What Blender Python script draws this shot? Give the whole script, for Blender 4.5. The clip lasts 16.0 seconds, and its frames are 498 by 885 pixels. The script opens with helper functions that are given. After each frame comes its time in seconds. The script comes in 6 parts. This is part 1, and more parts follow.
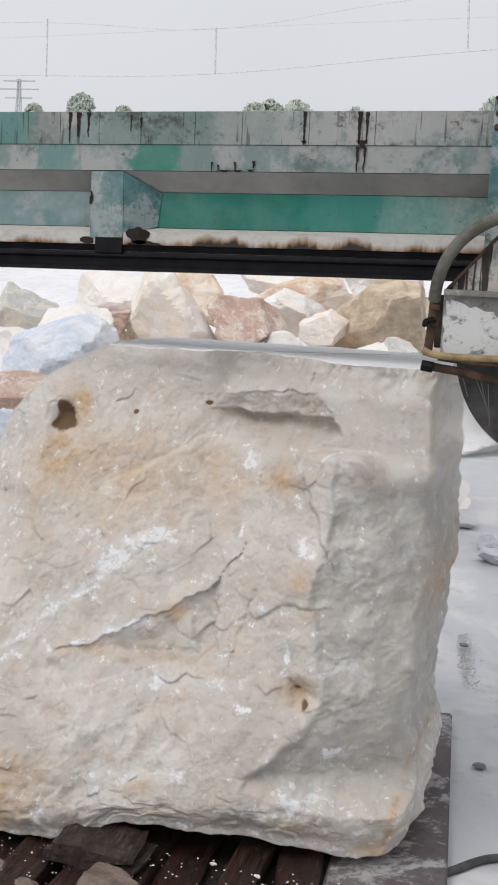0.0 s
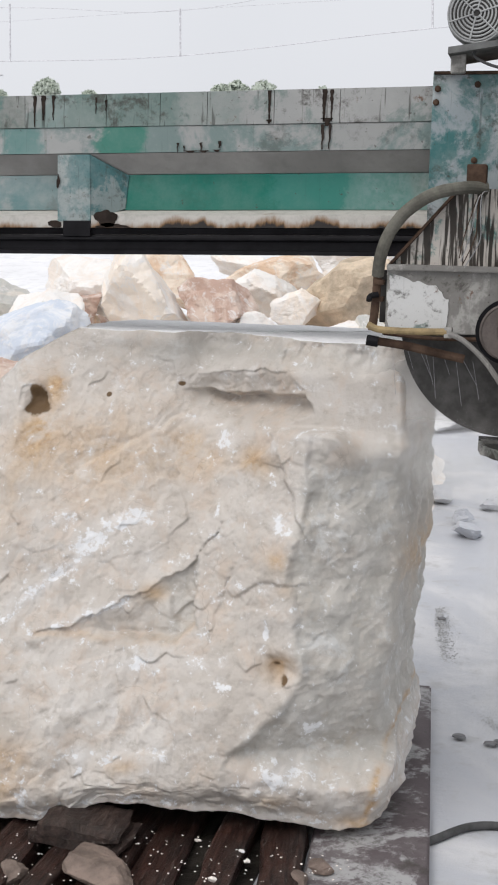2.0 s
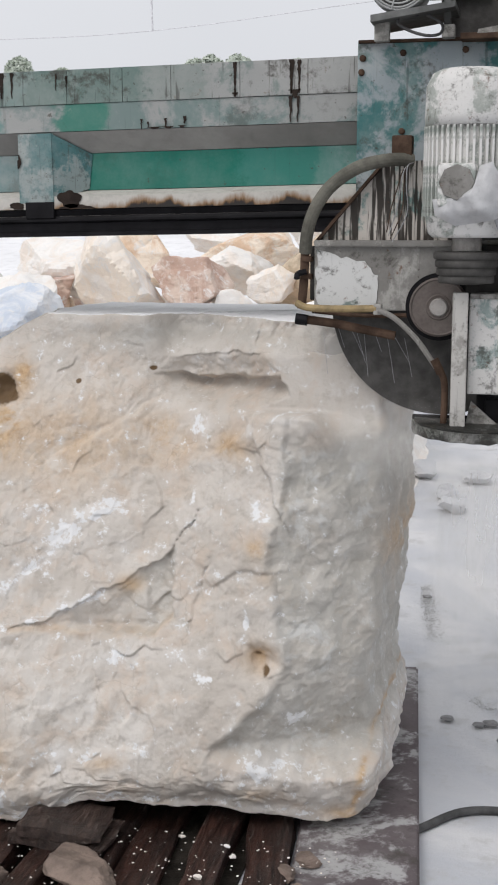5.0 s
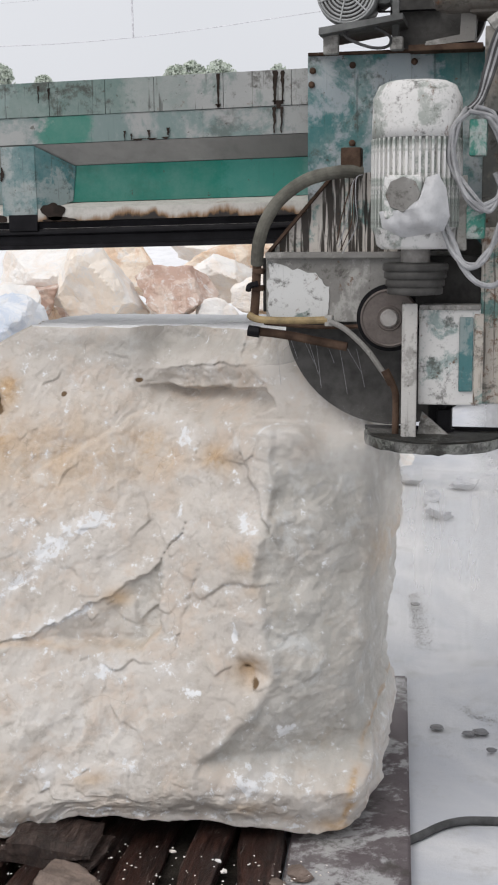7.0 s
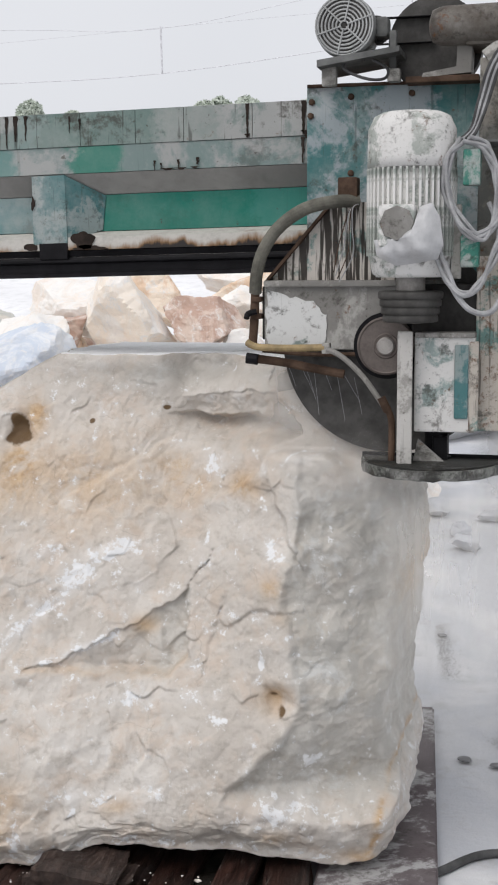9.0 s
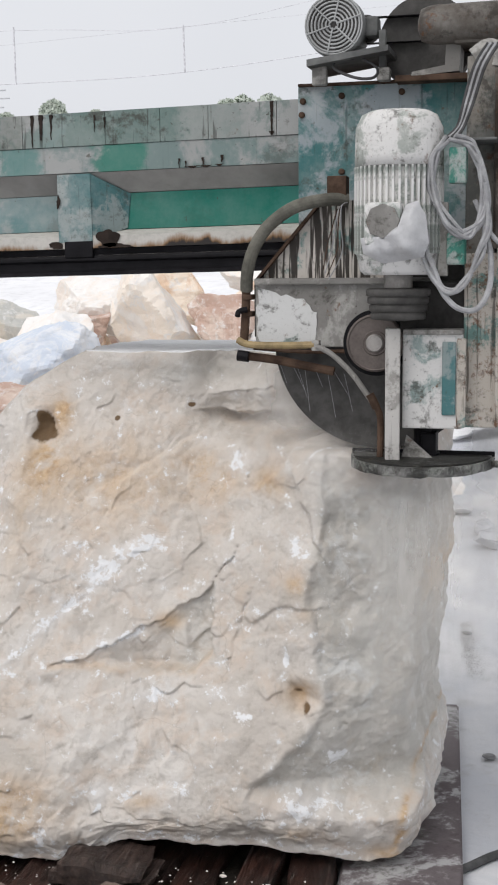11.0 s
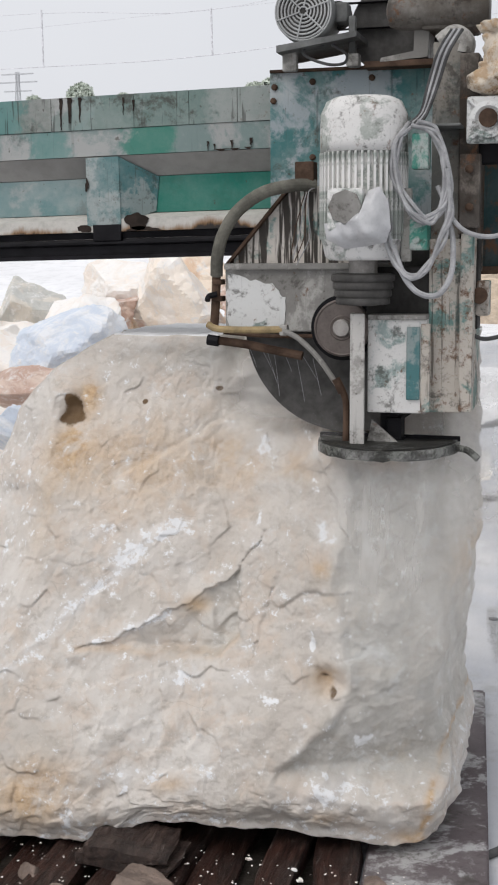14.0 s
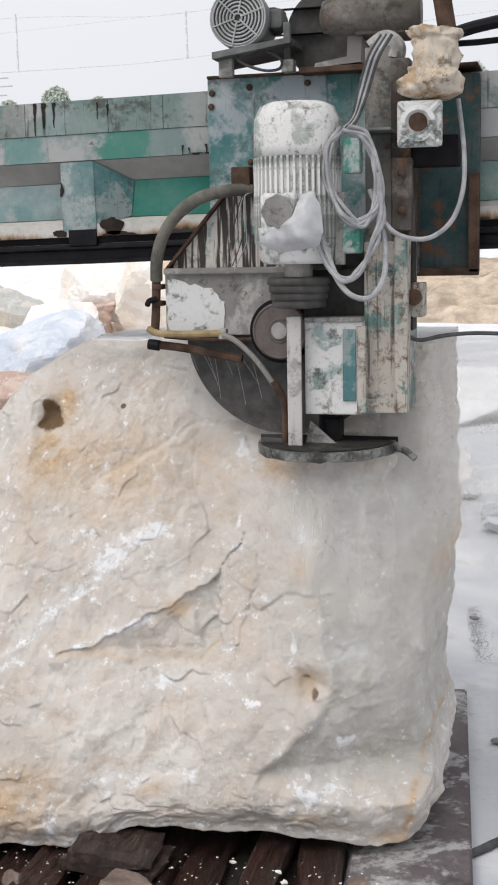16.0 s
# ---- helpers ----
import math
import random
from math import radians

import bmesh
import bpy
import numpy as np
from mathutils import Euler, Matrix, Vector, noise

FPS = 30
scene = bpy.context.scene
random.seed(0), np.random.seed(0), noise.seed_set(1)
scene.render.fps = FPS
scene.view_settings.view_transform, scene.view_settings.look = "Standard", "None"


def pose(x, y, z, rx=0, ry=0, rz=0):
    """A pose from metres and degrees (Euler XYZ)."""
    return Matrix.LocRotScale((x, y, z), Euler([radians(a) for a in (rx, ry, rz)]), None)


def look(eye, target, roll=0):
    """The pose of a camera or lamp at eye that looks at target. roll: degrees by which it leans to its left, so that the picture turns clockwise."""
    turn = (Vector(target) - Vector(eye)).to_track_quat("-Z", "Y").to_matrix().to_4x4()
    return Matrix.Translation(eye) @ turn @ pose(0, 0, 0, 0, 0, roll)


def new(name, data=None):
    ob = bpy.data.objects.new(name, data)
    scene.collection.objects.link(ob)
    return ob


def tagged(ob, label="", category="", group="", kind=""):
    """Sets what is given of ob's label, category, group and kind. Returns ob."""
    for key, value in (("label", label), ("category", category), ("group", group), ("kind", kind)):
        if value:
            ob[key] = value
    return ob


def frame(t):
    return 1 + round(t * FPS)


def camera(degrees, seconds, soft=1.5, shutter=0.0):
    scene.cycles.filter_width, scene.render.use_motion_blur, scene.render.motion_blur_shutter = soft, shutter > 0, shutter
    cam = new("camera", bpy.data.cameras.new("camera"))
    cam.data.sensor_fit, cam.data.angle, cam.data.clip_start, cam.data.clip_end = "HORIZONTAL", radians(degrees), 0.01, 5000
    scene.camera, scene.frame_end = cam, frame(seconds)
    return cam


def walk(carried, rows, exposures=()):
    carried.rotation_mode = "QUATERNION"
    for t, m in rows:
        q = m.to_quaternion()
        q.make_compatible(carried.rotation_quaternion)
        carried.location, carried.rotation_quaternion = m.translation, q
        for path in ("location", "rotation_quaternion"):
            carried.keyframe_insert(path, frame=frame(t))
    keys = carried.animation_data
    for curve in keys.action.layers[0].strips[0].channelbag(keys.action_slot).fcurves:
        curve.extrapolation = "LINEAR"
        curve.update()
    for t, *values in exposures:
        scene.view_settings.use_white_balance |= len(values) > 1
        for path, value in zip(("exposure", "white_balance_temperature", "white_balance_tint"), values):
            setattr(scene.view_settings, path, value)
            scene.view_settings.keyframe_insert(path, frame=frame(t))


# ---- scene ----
# ------------------------------------------------------------------ camera
cam = camera(22.4, 16.0, soft=2.0)
PATH = [
    (0.0, 0.000, -0.000, 2.150, 81.999, -2.800, 15.100),
    (0.5, -0.006, -0.016, 2.144, 80.931, -3.180, 14.304),
    (1.0, -0.003, -0.024, 2.143, 80.535, -2.171, 14.267),
    (1.5, 0.007, -0.031, 2.143, 81.312, -1.765, 13.736),
    (2.0, 0.014, -0.022, 2.141, 81.259, -1.462, 13.782),
    (2.5, 0.012, 0.000, 2.147, 80.979, -1.612, 14.533),
    (3.0, 0.008, 0.024, 2.146, 80.886, -1.722, 13.875),
    (3.5, 0.014, 0.046, 2.144, 80.802, -1.529, 15.060),
    (4.0, 0.016, 0.078, 2.144, 80.731, -0.677, 13.621),
    (4.2, 0.017, 0.092, 2.144, 80.516, -0.561, 13.182),
    (6.3, 0.002, 0.139, 2.167, 80.077, 0.344, 12.897),
    (6.5, -0.004, 0.148, 2.163, 80.242, 0.112, 12.663),
    (7.0, 0.005, 0.132, 2.172, 80.399, 0.425, 12.053),
    (7.5, -0.001, 0.130, 2.172, 80.361, 0.185, 11.976),
    (8.0, -0.004, 0.128, 2.175, 81.001, 0.064, 12.525),
    (8.2, -0.001, 0.129, 2.169, 81.312, 0.166, 13.052),
    (10.3, 0.003, 0.108, 2.148, 82.113, 0.593, 13.456),
    (10.5, -0.001, 0.112, 2.150, 82.037, 0.528, 13.832),
    (11.0, -0.002, 0.110, 2.149, 81.846, 0.546, 14.283),
    (11.5, -0.011, 0.121, 2.150, 81.338, 0.425, 14.491),
    (12.0, -0.011, 0.116, 2.149, 81.351, 0.568, 14.374),
    (12.5, -0.006, 0.112, 2.148, 81.661, 0.417, 13.866),
    (13.0, -0.009, 0.111, 2.149, 81.327, 0.380, 15.069),
    (13.5, -0.012, 0.118, 2.148, 81.014, 0.230, 15.590),
    (14.0, -0.010, 0.115, 2.148, 81.136, 0.442, 15.488),
    (14.5, -0.009, 0.116, 2.149, 81.174, 0.384, 15.155),
    (15.0, -0.006, 0.115, 2.147, 80.908, 0.893, 14.680),
    (15.5, -0.005, 0.119, 2.150, 81.213, 1.188, 14.274),
    (16.0, -0.002, 0.113, 2.151, 81.227, 1.081, 14.492),
]
walk(cam, [(t, pose(*p)) for t, *p in PATH], [(0.0, 0.09, 6430, 11.8), (1.0, 0.00, 6430, 11.8), (2.0, 0.21, 6430, 11.8), (4.0, 0.13, 6430, 11.8), (8.0, 0.18, 6430, 11.8), (12.0, 0.20, 6430, 11.8), (14.0, 0.18, 6430, 11.8), (15.0, 0.17, 6430, 11.8), (15.5, 0.33, 6430, 11.8), (16.0, 0.33, 6430, 11.8)])

# ------------------------------------------------------------------ light
world = bpy.data.worlds.new("overcast_sky")
scene.world = world
world.use_nodes = True
wn = world.node_tree.nodes
wl = world.node_tree.links
sky = wn.new("ShaderNodeTexSky")
sky.sky_type = "NISHITA"
sky.sun_disc = False
sky.sun_elevation = radians(48)
sky.sun_rotation = radians(205)
sky.air_density = 0.8
sky.dust_density = 6.0
hsv = wn.new("ShaderNodeHueSaturation")
hsv.inputs["Saturation"].default_value = 0.25
hsv.inputs["Value"].default_value = 0.12
wl.new(sky.outputs[0], hsv.inputs["Color"])
# a closed, even cloud cover under the clear sky
clouds = wn.new("ShaderNodeTexNoise")
clouds.inputs["Scale"].default_value = 2.2
clouds.inputs["Detail"].default_value = 5
ramp = wn.new("ShaderNodeMix")
ramp.data_type = "RGBA"
ramp.inputs[6].default_value = (0.63, 0.65, 0.675, 1)
ramp.inputs[7].default_value = (0.795, 0.81, 0.83, 1)
wl.new(clouds.outputs["Fac"], ramp.inputs[0])
cover = wn.new("ShaderNodeMix")
cover.data_type = "RGBA"
cover.inputs[0].default_value = 0.88
wl.new(hsv.outputs[0], cover.inputs[6])
wl.new(ramp.outputs[2], cover.inputs[7])
wl.new(cover.outputs[2], wn["Background"].inputs["Color"])
wn["Background"].inputs["Strength"].default_value = 1.0

sun_data = bpy.data.lights.new("sun", "SUN")
sun_data.energy = 1.15
sun_data.angle = radians(40)
sun_data.color = (1.0, 0.97, 0.93)
sun = new("sun", sun_data)
sun.matrix_world = look((-3, -6, 9), (0, 0, 0))


# ------------------------------------------------------------------ material helpers
def mat(name):
    m = bpy.data.materials.new(name)
    m.use_nodes = True
    return m, m.node_tree.nodes, m.node_tree.links, m.node_tree.nodes["Principled BSDF"]


def coords(n, l, scale=(1, 1, 1), world_space=False):
    if world_space:
        g = n.new("ShaderNodeNewGeometry").outputs["Position"]
    else:
        g = n.new("ShaderNodeTexCoord").outputs["Object"]
    mp = n.new("ShaderNodeMapping")
    mp.inputs["Scale"].default_value = scale
    l.new(g, mp.inputs["Vector"])
    return mp.outputs[0]


def noise_tex(n, l, vec, scale, detail=6.0, rough=0.6, dist=0.0):
    t = n.new("ShaderNodeTexNoise")
    t.inputs["Scale"].default_value = scale
    t.inputs["Detail"].default_value = detail
    t.inputs["Roughness"].default_value = rough
    t.inputs["Distortion"].default_value = dist
    if vec is not None:
        l.new(vec, t.inputs["Vector"])
    return t.outputs["Fac"]


def step(n, l, fac, lo, hi, a=0.0, b=1.0):
    r = n.new("ShaderNodeMapRange")
    r.interpolation_type = "SMOOTHSTEP"
    r.inputs["From Min"].default_value = lo
    r.inputs["From Max"].default_value = hi
    r.inputs["To Min"].default_value = a
    r.inputs["To Max"].default_value = b
    l.new(fac, r.inputs["Value"])
    return r.outputs[0]


def mixc(n, l, fac, a, b):
    m = n.new("ShaderNodeMix")
    m.data_type = "RGBA"
    if isinstance(fac, (int, float)):
        m.inputs[0].default_value = fac
    else:
        l.new(fac, m.inputs[0])
    for i, c in ((6, a), (7, b)):
        if isinstance(c, tuple):
            m.inputs[i].default_value = (*c, 1)
        else:
            l.new(c, m.inputs[i])
    return m.outputs[2]


def times_(n, l, a, b, op="MULTIPLY"):
    m = n.new("ShaderNodeMath")
    m.operation = op
    for i, c in ((0, a), (1, b)):
        if isinstance(c, (int, float)):
            m.inputs[i].default_value = c
        else:
            l.new(c, m.inputs[i])
    return m.outputs[0]


def relief(n, l, bsdf, height, strength=0.3, distance=0.01):
    b = n.new("ShaderNodeBump")
    b.inputs["Strength"].default_value = strength
    b.inputs["Distance"].default_value = distance
    l.new(height, b.inputs["Height"])
    l.new(b.outputs[0], bsdf.inputs["Normal"])


def plain(name, color, rough=0.6, metal=0.0, vary=0.25, scale=9.0, bump=0.15):
    m, n, l, b = mat(name)
    v = coords(n, l)
    f = noise_tex(n, l, v, scale)
    g = noise_tex(n, l, v, scale * 7)
    dark = tuple(c * (1 - vary) for c in color)
    light = tuple(min(1, c * (1 + vary)) for c in color)
    c = mixc(n, l, step(n, l, f, 0.3, 0.7), dark, light)
    c = mixc(n, l, step(n, l, g, 0.45, 0.75, 0, 0.3), c, tuple(x * 0.55 for x in color))
    l.new(c, b.inputs["Base Color"])
    b.inputs["Roughness"].default_value = rough
    b.inputs["Metallic"].default_value = metal
    b.inputs["Specular IOR Level"].default_value = 0.12 if max(color) < 0.15 else 0.35
    relief(n, l, b, g, bump)
    return m


def peeled(name, under, paint, cover, rust=0.15, dust=0.3, scale=4.0, drip=1.0, seed=0.0, vivid=None, zones=(), grime_amount=0.75):
    """Old paint over a dusty coat, with rust spots and dark drips that run down."""
    m, n, l, b = mat(name)
    v = coords(n, l)
    off = n.new("ShaderNodeVectorMath")
    off.inputs[1].default_value = (seed, seed * 1.7, seed * 0.6)
    l.new(v, off.inputs[0])
    v = off.outputs[0]
    big = noise_tex(n, l, v, scale, 8, 0.68, 0.4)
    fine = noise_tex(n, l, v, scale * 9, 6, 0.7)
    c = mixc(n, l, step(n, l, times_(n, l, big, times_(n, l, fine, 0.25), "ADD"), 0.78 - 0.36 * cover, 0.88 - 0.36 * cover), under, paint)
    if vivid:
        c = mixc(n, l, step(n, l, noise_tex(n, l, v, scale * 0.8, 5, 0.6), 0.46, 0.56), c, vivid)
    for za, zb, tint, much in zones:
        # a stretch of another coat, with a ragged edge
        xyz = n.new("ShaderNodeSeparateXYZ")
        l.new(coords(n, l), xyz.inputs[0])
        ragged = times_(n, l, times_(n, l, big, -0.5, "ADD"), 0.30)
        at_x = times_(n, l, xyz.outputs[0], times_(n, l, ragged, times_(n, l, times_(n, l, fine, -0.5, "ADD"), 0.16), "ADD"), "ADD")
        inside_zone = times_(n, l, step(n, l, at_x, za - 0.03, za + 0.03), step(n, l, at_x, zb + 0.03, zb - 0.03))
        c = mixc(n, l, times_(n, l, inside_zone, step(n, l, fine, 0.30, 0.62, 1.0, 0.55) if much > 0 else 1.0), c, mixc(n, l, abs(much), c, tint))
    cloud = noise_tex(n, l, v, scale * 0.6, 7, 0.7)
    c = mixc(n, l, step(n, l, cloud, 0.42, 0.72, 0, dust), c, (0.55, 0.54, 0.52))
    sp = coords(n, l, (30, 30, 1.8))
    streak = noise_tex(n, l, sp, 2.2, 3, 0.5)
    c = mixc(n, l, step(n, l, streak, 0.66 - 0.07 * drip, 0.74 - 0.07 * drip, 0, min(0.95, 0.6 * drip)), c, (0.03, 0.024, 0.02))
    spot = noise_tex(n, l, v, scale * 3.1, 7, 0.75)
    c = mixc(n, l, step(n, l, spot, 0.67 - 0.2 * rust, 0.75 - 0.15 * rust, 0, 0.9), c, (0.13, 0.065, 0.035))
    grime = times_(n, l, noise_tex(n, l, v, scale * 1.7, 8, 0.75, 0.3), times_(n, l, fine, 0.35), "ADD")
    c = mixc(n, l, step(n, l, grime, 0.70, 0.84, 0, grime_amount), c, (0.055, 0.05, 0.042))
    speck = noise_tex(n, l, v, scale * 16, 4, 0.6)
    c = mixc(n, l, step(n, l, speck, 0.66, 0.71, 0, 0.7), c, (0.07, 0.06, 0.05))
    l.new(c, b.inputs["Base Color"])
    b.inputs["Roughness"].default_value = 0.62
    b.inputs["Specular IOR Level"].default_value = 0.2
    relief(n, l, b, times_(n, l, big, fine, "ADD"), 0.35, 0.006)
    return m


# ------------------------------------------------------------------ materials
def marble():
    m, n, l, b = mat("raw_marble")
    v = coords(n, l)
    at = n.new("ShaderNodeAttribute")
    at.attribute_name = "stain_shade"
    sep = n.new("ShaderNodeSeparateColor")
    l.new(at.outputs["Color"], sep.inputs[0])
    big = noise_tex(n, l, v, 2.4, 8, 0.62, 0.5)
    mid = noise_tex(n, l, v, 9.0, 8, 0.7, 0.4)
    fine = noise_tex(n, l, v, 60.0, 6, 0.7)
    c = mixc(n, l, step(n, l, big, 0.35, 0.66), (0.52, 0.474, 0.424), (0.63, 0.592, 0.546))
    c = mixc(n, l, step(n, l, noise_tex(n, l, v, 6.0, 7, 0.68, 0.3), 0.47, 0.66, 0, 0.75), c, (0.565, 0.472, 0.392))
    c = mixc(n, l, step(n, l, noise_tex(n, l, v, 17.0, 8, 0.72, 0.2), 0.50, 0.68, 0, 0.6), c, (0.40, 0.36, 0.31))
    c = mixc(n, l, step(n, l, noise_tex(n, l, v, 11.0, 8, 0.70, 0.0), 0.54, 0.66, 0, 0.55), c, (0.66, 0.64, 0.615))
    # greyer stone, with the shade of flank and scar put into its colour
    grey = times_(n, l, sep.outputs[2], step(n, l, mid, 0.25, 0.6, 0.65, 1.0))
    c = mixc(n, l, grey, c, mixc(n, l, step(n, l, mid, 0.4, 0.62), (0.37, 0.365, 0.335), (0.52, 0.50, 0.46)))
    frost = times_(n, l, sep.outputs[2], step(n, l, noise_tex(n, l, v, 7.5, 9, 0.74, 0.3), 0.52, 0.64, 0, 0.6))
    c = mixc(n, l, frost, c, (0.66, 0.675, 0.67))
    ochre = times_(n, l, sep.outputs[2], step(n, l, noise_tex(n, l, v, 5.5, 8, 0.7, 0.2), 0.56, 0.70, 0, 0.5))
    c = mixc(n, l, ochre, c, (0.47, 0.39, 0.29))
    # ochre stains, broken up by the grain
    tan = times_(n, l, sep.outputs[0], step(n, l, mid, 0.34, 0.56, 0.30, 1.0))
    c = mixc(n, l, tan, c, mixc(n, l, step(n, l, noise_tex(n, l, v, 24.0, 6, 0.7), 0.4, 0.65), (0.56, 0.405, 0.255), (0.42, 0.275, 0.15)))
    # crushed white grains along blows and edges
    wv = noise_tex(n, l, v, 22.0, 9, 0.74, 0.0)
    white = step(n, l, times_(n, l, wv, times_(n, l, sep.outputs[1], 0.15), "ADD"), 0.585, 0.66, 0, 0.85)
    dust = times_(n, l, sep.outputs[1], step(n, l, mid, 0.35, 0.6, 0.0, 0.4))
    c = mixc(n, l, times_(n, l, white, dust, "MAXIMUM"), c, (0.79, 0.80, 0.81))
    # fine dark pits
    c = mixc(n, l, step(n, l, fine, 0.60, 0.75, 0, 0.28), c, (0.36, 0.31, 0.25))
    warp = n.new("ShaderNodeTexNoise")
    warp.inputs["Scale"].default_value = 5.0
    warp.inputs["Detail"].default_value = 5
    l.new(v, warp.inputs["Vector"])
    bent = n.new("ShaderNodeMix")
    bent.data_type = "RGBA"
    bent.blend_type = "LINEAR_LIGHT"
    bent.inputs[0].default_value = 0.16
    l.new(v, bent.inputs[6])
    l.new(warp.outputs["Color"], bent.inputs[7])
    net = n.new("ShaderNodeTexVoronoi")
    net.feature = "DISTANCE_TO_EDGE"
    net.inputs["Scale"].default_value = 4.5
    l.new(bent.outputs[2], net.inputs["Vector"])
    line = times_(n, l, step(n, l, net.outputs["Distance"], 0.003, 0.014, 1.0, 0.0), step(n, l, noise_tex(n, l, v, 6.0, 4, 0.6), 0.54, 0.62))
    c = mixc(n, l, times_(n, l, line, 0.30), c, (0.30, 0.255, 0.21))
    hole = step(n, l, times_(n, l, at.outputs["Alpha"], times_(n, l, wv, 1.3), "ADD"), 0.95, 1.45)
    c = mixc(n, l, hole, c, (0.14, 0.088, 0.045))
    l.new(c, b.inputs["Base Color"])
    b.inputs["Roughness"].default_value = 0.6
    b.inputs["Specular IOR Level"].default_value = 0.3
    grain = noise_tex(n, l, v, 26.0, 8, 0.68, 0.3)
    h = times_(n, l, times_(n, l, mid, 0.55), times_(n, l, grain, 0.55), "ADD")
    h = times_(n, l, h, times_(n, l, fine, 0.22), "ADD")
    relief(n, l, b, h, 0.65, 0.018)
    return m


def rock_mat(name, base, tint):
    m, n, l, b = mat(name)
    v = coords(n, l)
    big = noise_tex(n, l, v, 3.2, 7, 0.65, 0.8)
    mid = noise_tex(n, l, v, 13.0, 9, 0.75, 0.6)
    vein = noise_tex(n, l, coords(n, l, (1, 2.5, 5)), 4.0, 8, 0.7, 1.5)
    c = mixc(n, l, step(n, l, big, 0.44, 0.58), base, tint)
    c = mixc(n, l, step(n, l, mid, 0.50, 0.66, 0, 0.8), c, (0.80, 0.79, 0.78))
    c = mixc(n, l, step(n, l, vein, 0.34, 0.42, 0.25, 0), c, tuple(0.6 * x for x in tint))
    l.new(c, b.inputs["Base Color"])
    b.inputs["Roughness"].default_value = 0.8
    relief(n, l, b, times_(n, l, mid, times_(n, l, vein, 0.3), "ADD"), 0.45, 0.03)
    return m


def ground_mat():
    m, n, l, b = mat("white_stone_dust")
    v = coords(n, l, (1, 1, 1), True)
    big = noise_tex(n, l, v, 0.6, 8, 0.65, 0.8)
    mid = noise_tex(n, l, v, 5.0, 8, 0.7)
    fine = noise_tex(n, l, v, 45.0, 6, 0.7)
    c = mixc(n, l, step(n, l, big, 0.40, 0.62), (0.47, 0.485, 0.52), (0.63, 0.63, 0.64))
    c = mixc(n, l, step(n, l, mid, 0.52, 0.68, 0, 0.6), c, (0.42, 0.415, 0.41))
    c = mixc(n, l, step(n, l, fine, 0.62, 0.74, 0, 0.4), c, (0.36, 0.35, 0.34))
    l.new(c, b.inputs["Base Color"])
    r = step(n, l, big, 0.38, 0.55, 0.35, 0.85)
    l.new(r, b.inputs["Roughness"])
    relief(n, l, b, times_(n, l, mid, times_(n, l, fine, 0.3), "ADD"), 0.35, 0.03)
    return m


def wood_mat(name, dark, light, spots=0.5):
    m, n, l, b = mat(name)
    v = coords(n, l, (9, 1.2, 9))
    grain = noise_tex(n, l, v, 4.0, 8, 0.7, 1.0)
    o = coords(n, l)
    blotch = noise_tex(n, l, o, 5.0, 6, 0.6)
    chips = noise_tex(n, l, o, 55.0, 8, 0.75)
    c = mixc(n, l, step(n, l, grain, 0.3, 0.7), dark, light)
    c = mixc(n, l, step(n, l, blotch, 0.45, 0.7, 0, 0.5), c, (0.035, 0.03, 0.028))
    dusty = noise_tex(n, l, coords(n, l, (14, 2.0, 14)), 5.0, 9, 0.75, 0.6)
    c = mixc(n, l, step(n, l, dusty, 0.56, 0.70, 0, 0.55), c, (0.26, 0.22, 0.195))
    c = mixc(n, l, step(n, l, chips, 0.63, 0.72, 0, spots), c, (0.62, 0.60, 0.57))
    l.new(c, b.inputs["Base Color"])
    b.inputs["Roughness"].default_value = 0.38
    b.inputs["Specular IOR Level"].default_value = 0.3
    relief(n, l, b, grain, 0.9, 0.016)
    return m


MARBLE = marble()
GROUND = ground_mat()
ROCKS = {
    "white": rock_mat("white_rock", (0.87, 0.845, 0.81), (0.84, 0.77, 0.70)),
    "tan": rock_mat("tan_rock", (0.72, 0.53, 0.38), (0.86, 0.75, 0.63)),
    "red": rock_mat("reddish_rock", (0.52, 0.36, 0.29), (0.66, 0.53, 0.45)),
    "blue": rock_mat("bluish_rock", (0.60, 0.66, 0.75), (0.78, 0.80, 0.83)),
    "cream": rock_mat("cream_rock", (0.88, 0.79, 0.69), (0.90, 0.86, 0.81)),
    "earth": plain("tan_earth", (0.56, 0.46, 0.345), 0.95, vary=0.25, scale=7.0, bump=0.8),
    "dust": GROUND,
    "pale": plain("pale_dusty_rock", (0.76, 0.76, 0.765), 0.85, vary=0.08, scale=2.5, bump=0.5),
    "brown": plain("brown_stone", (0.19, 0.145, 0.12), 0.7, vary=0.4, scale=11.0, bump=0.6),
    "grey": rock_mat("greyish_rock", (0.52, 0.52, 0.49), (0.66, 0.62, 0.55)),
}
SOIL = plain("yellow_soil", (0.50, 0.41, 0.315), 0.95, vary=0.35, scale=1.6, bump=1.0)
TEAL, DEEP, PALE = (0.075, 0.20, 0.185), (0.012, 0.155, 0.115), (0.34, 0.36, 0.345)
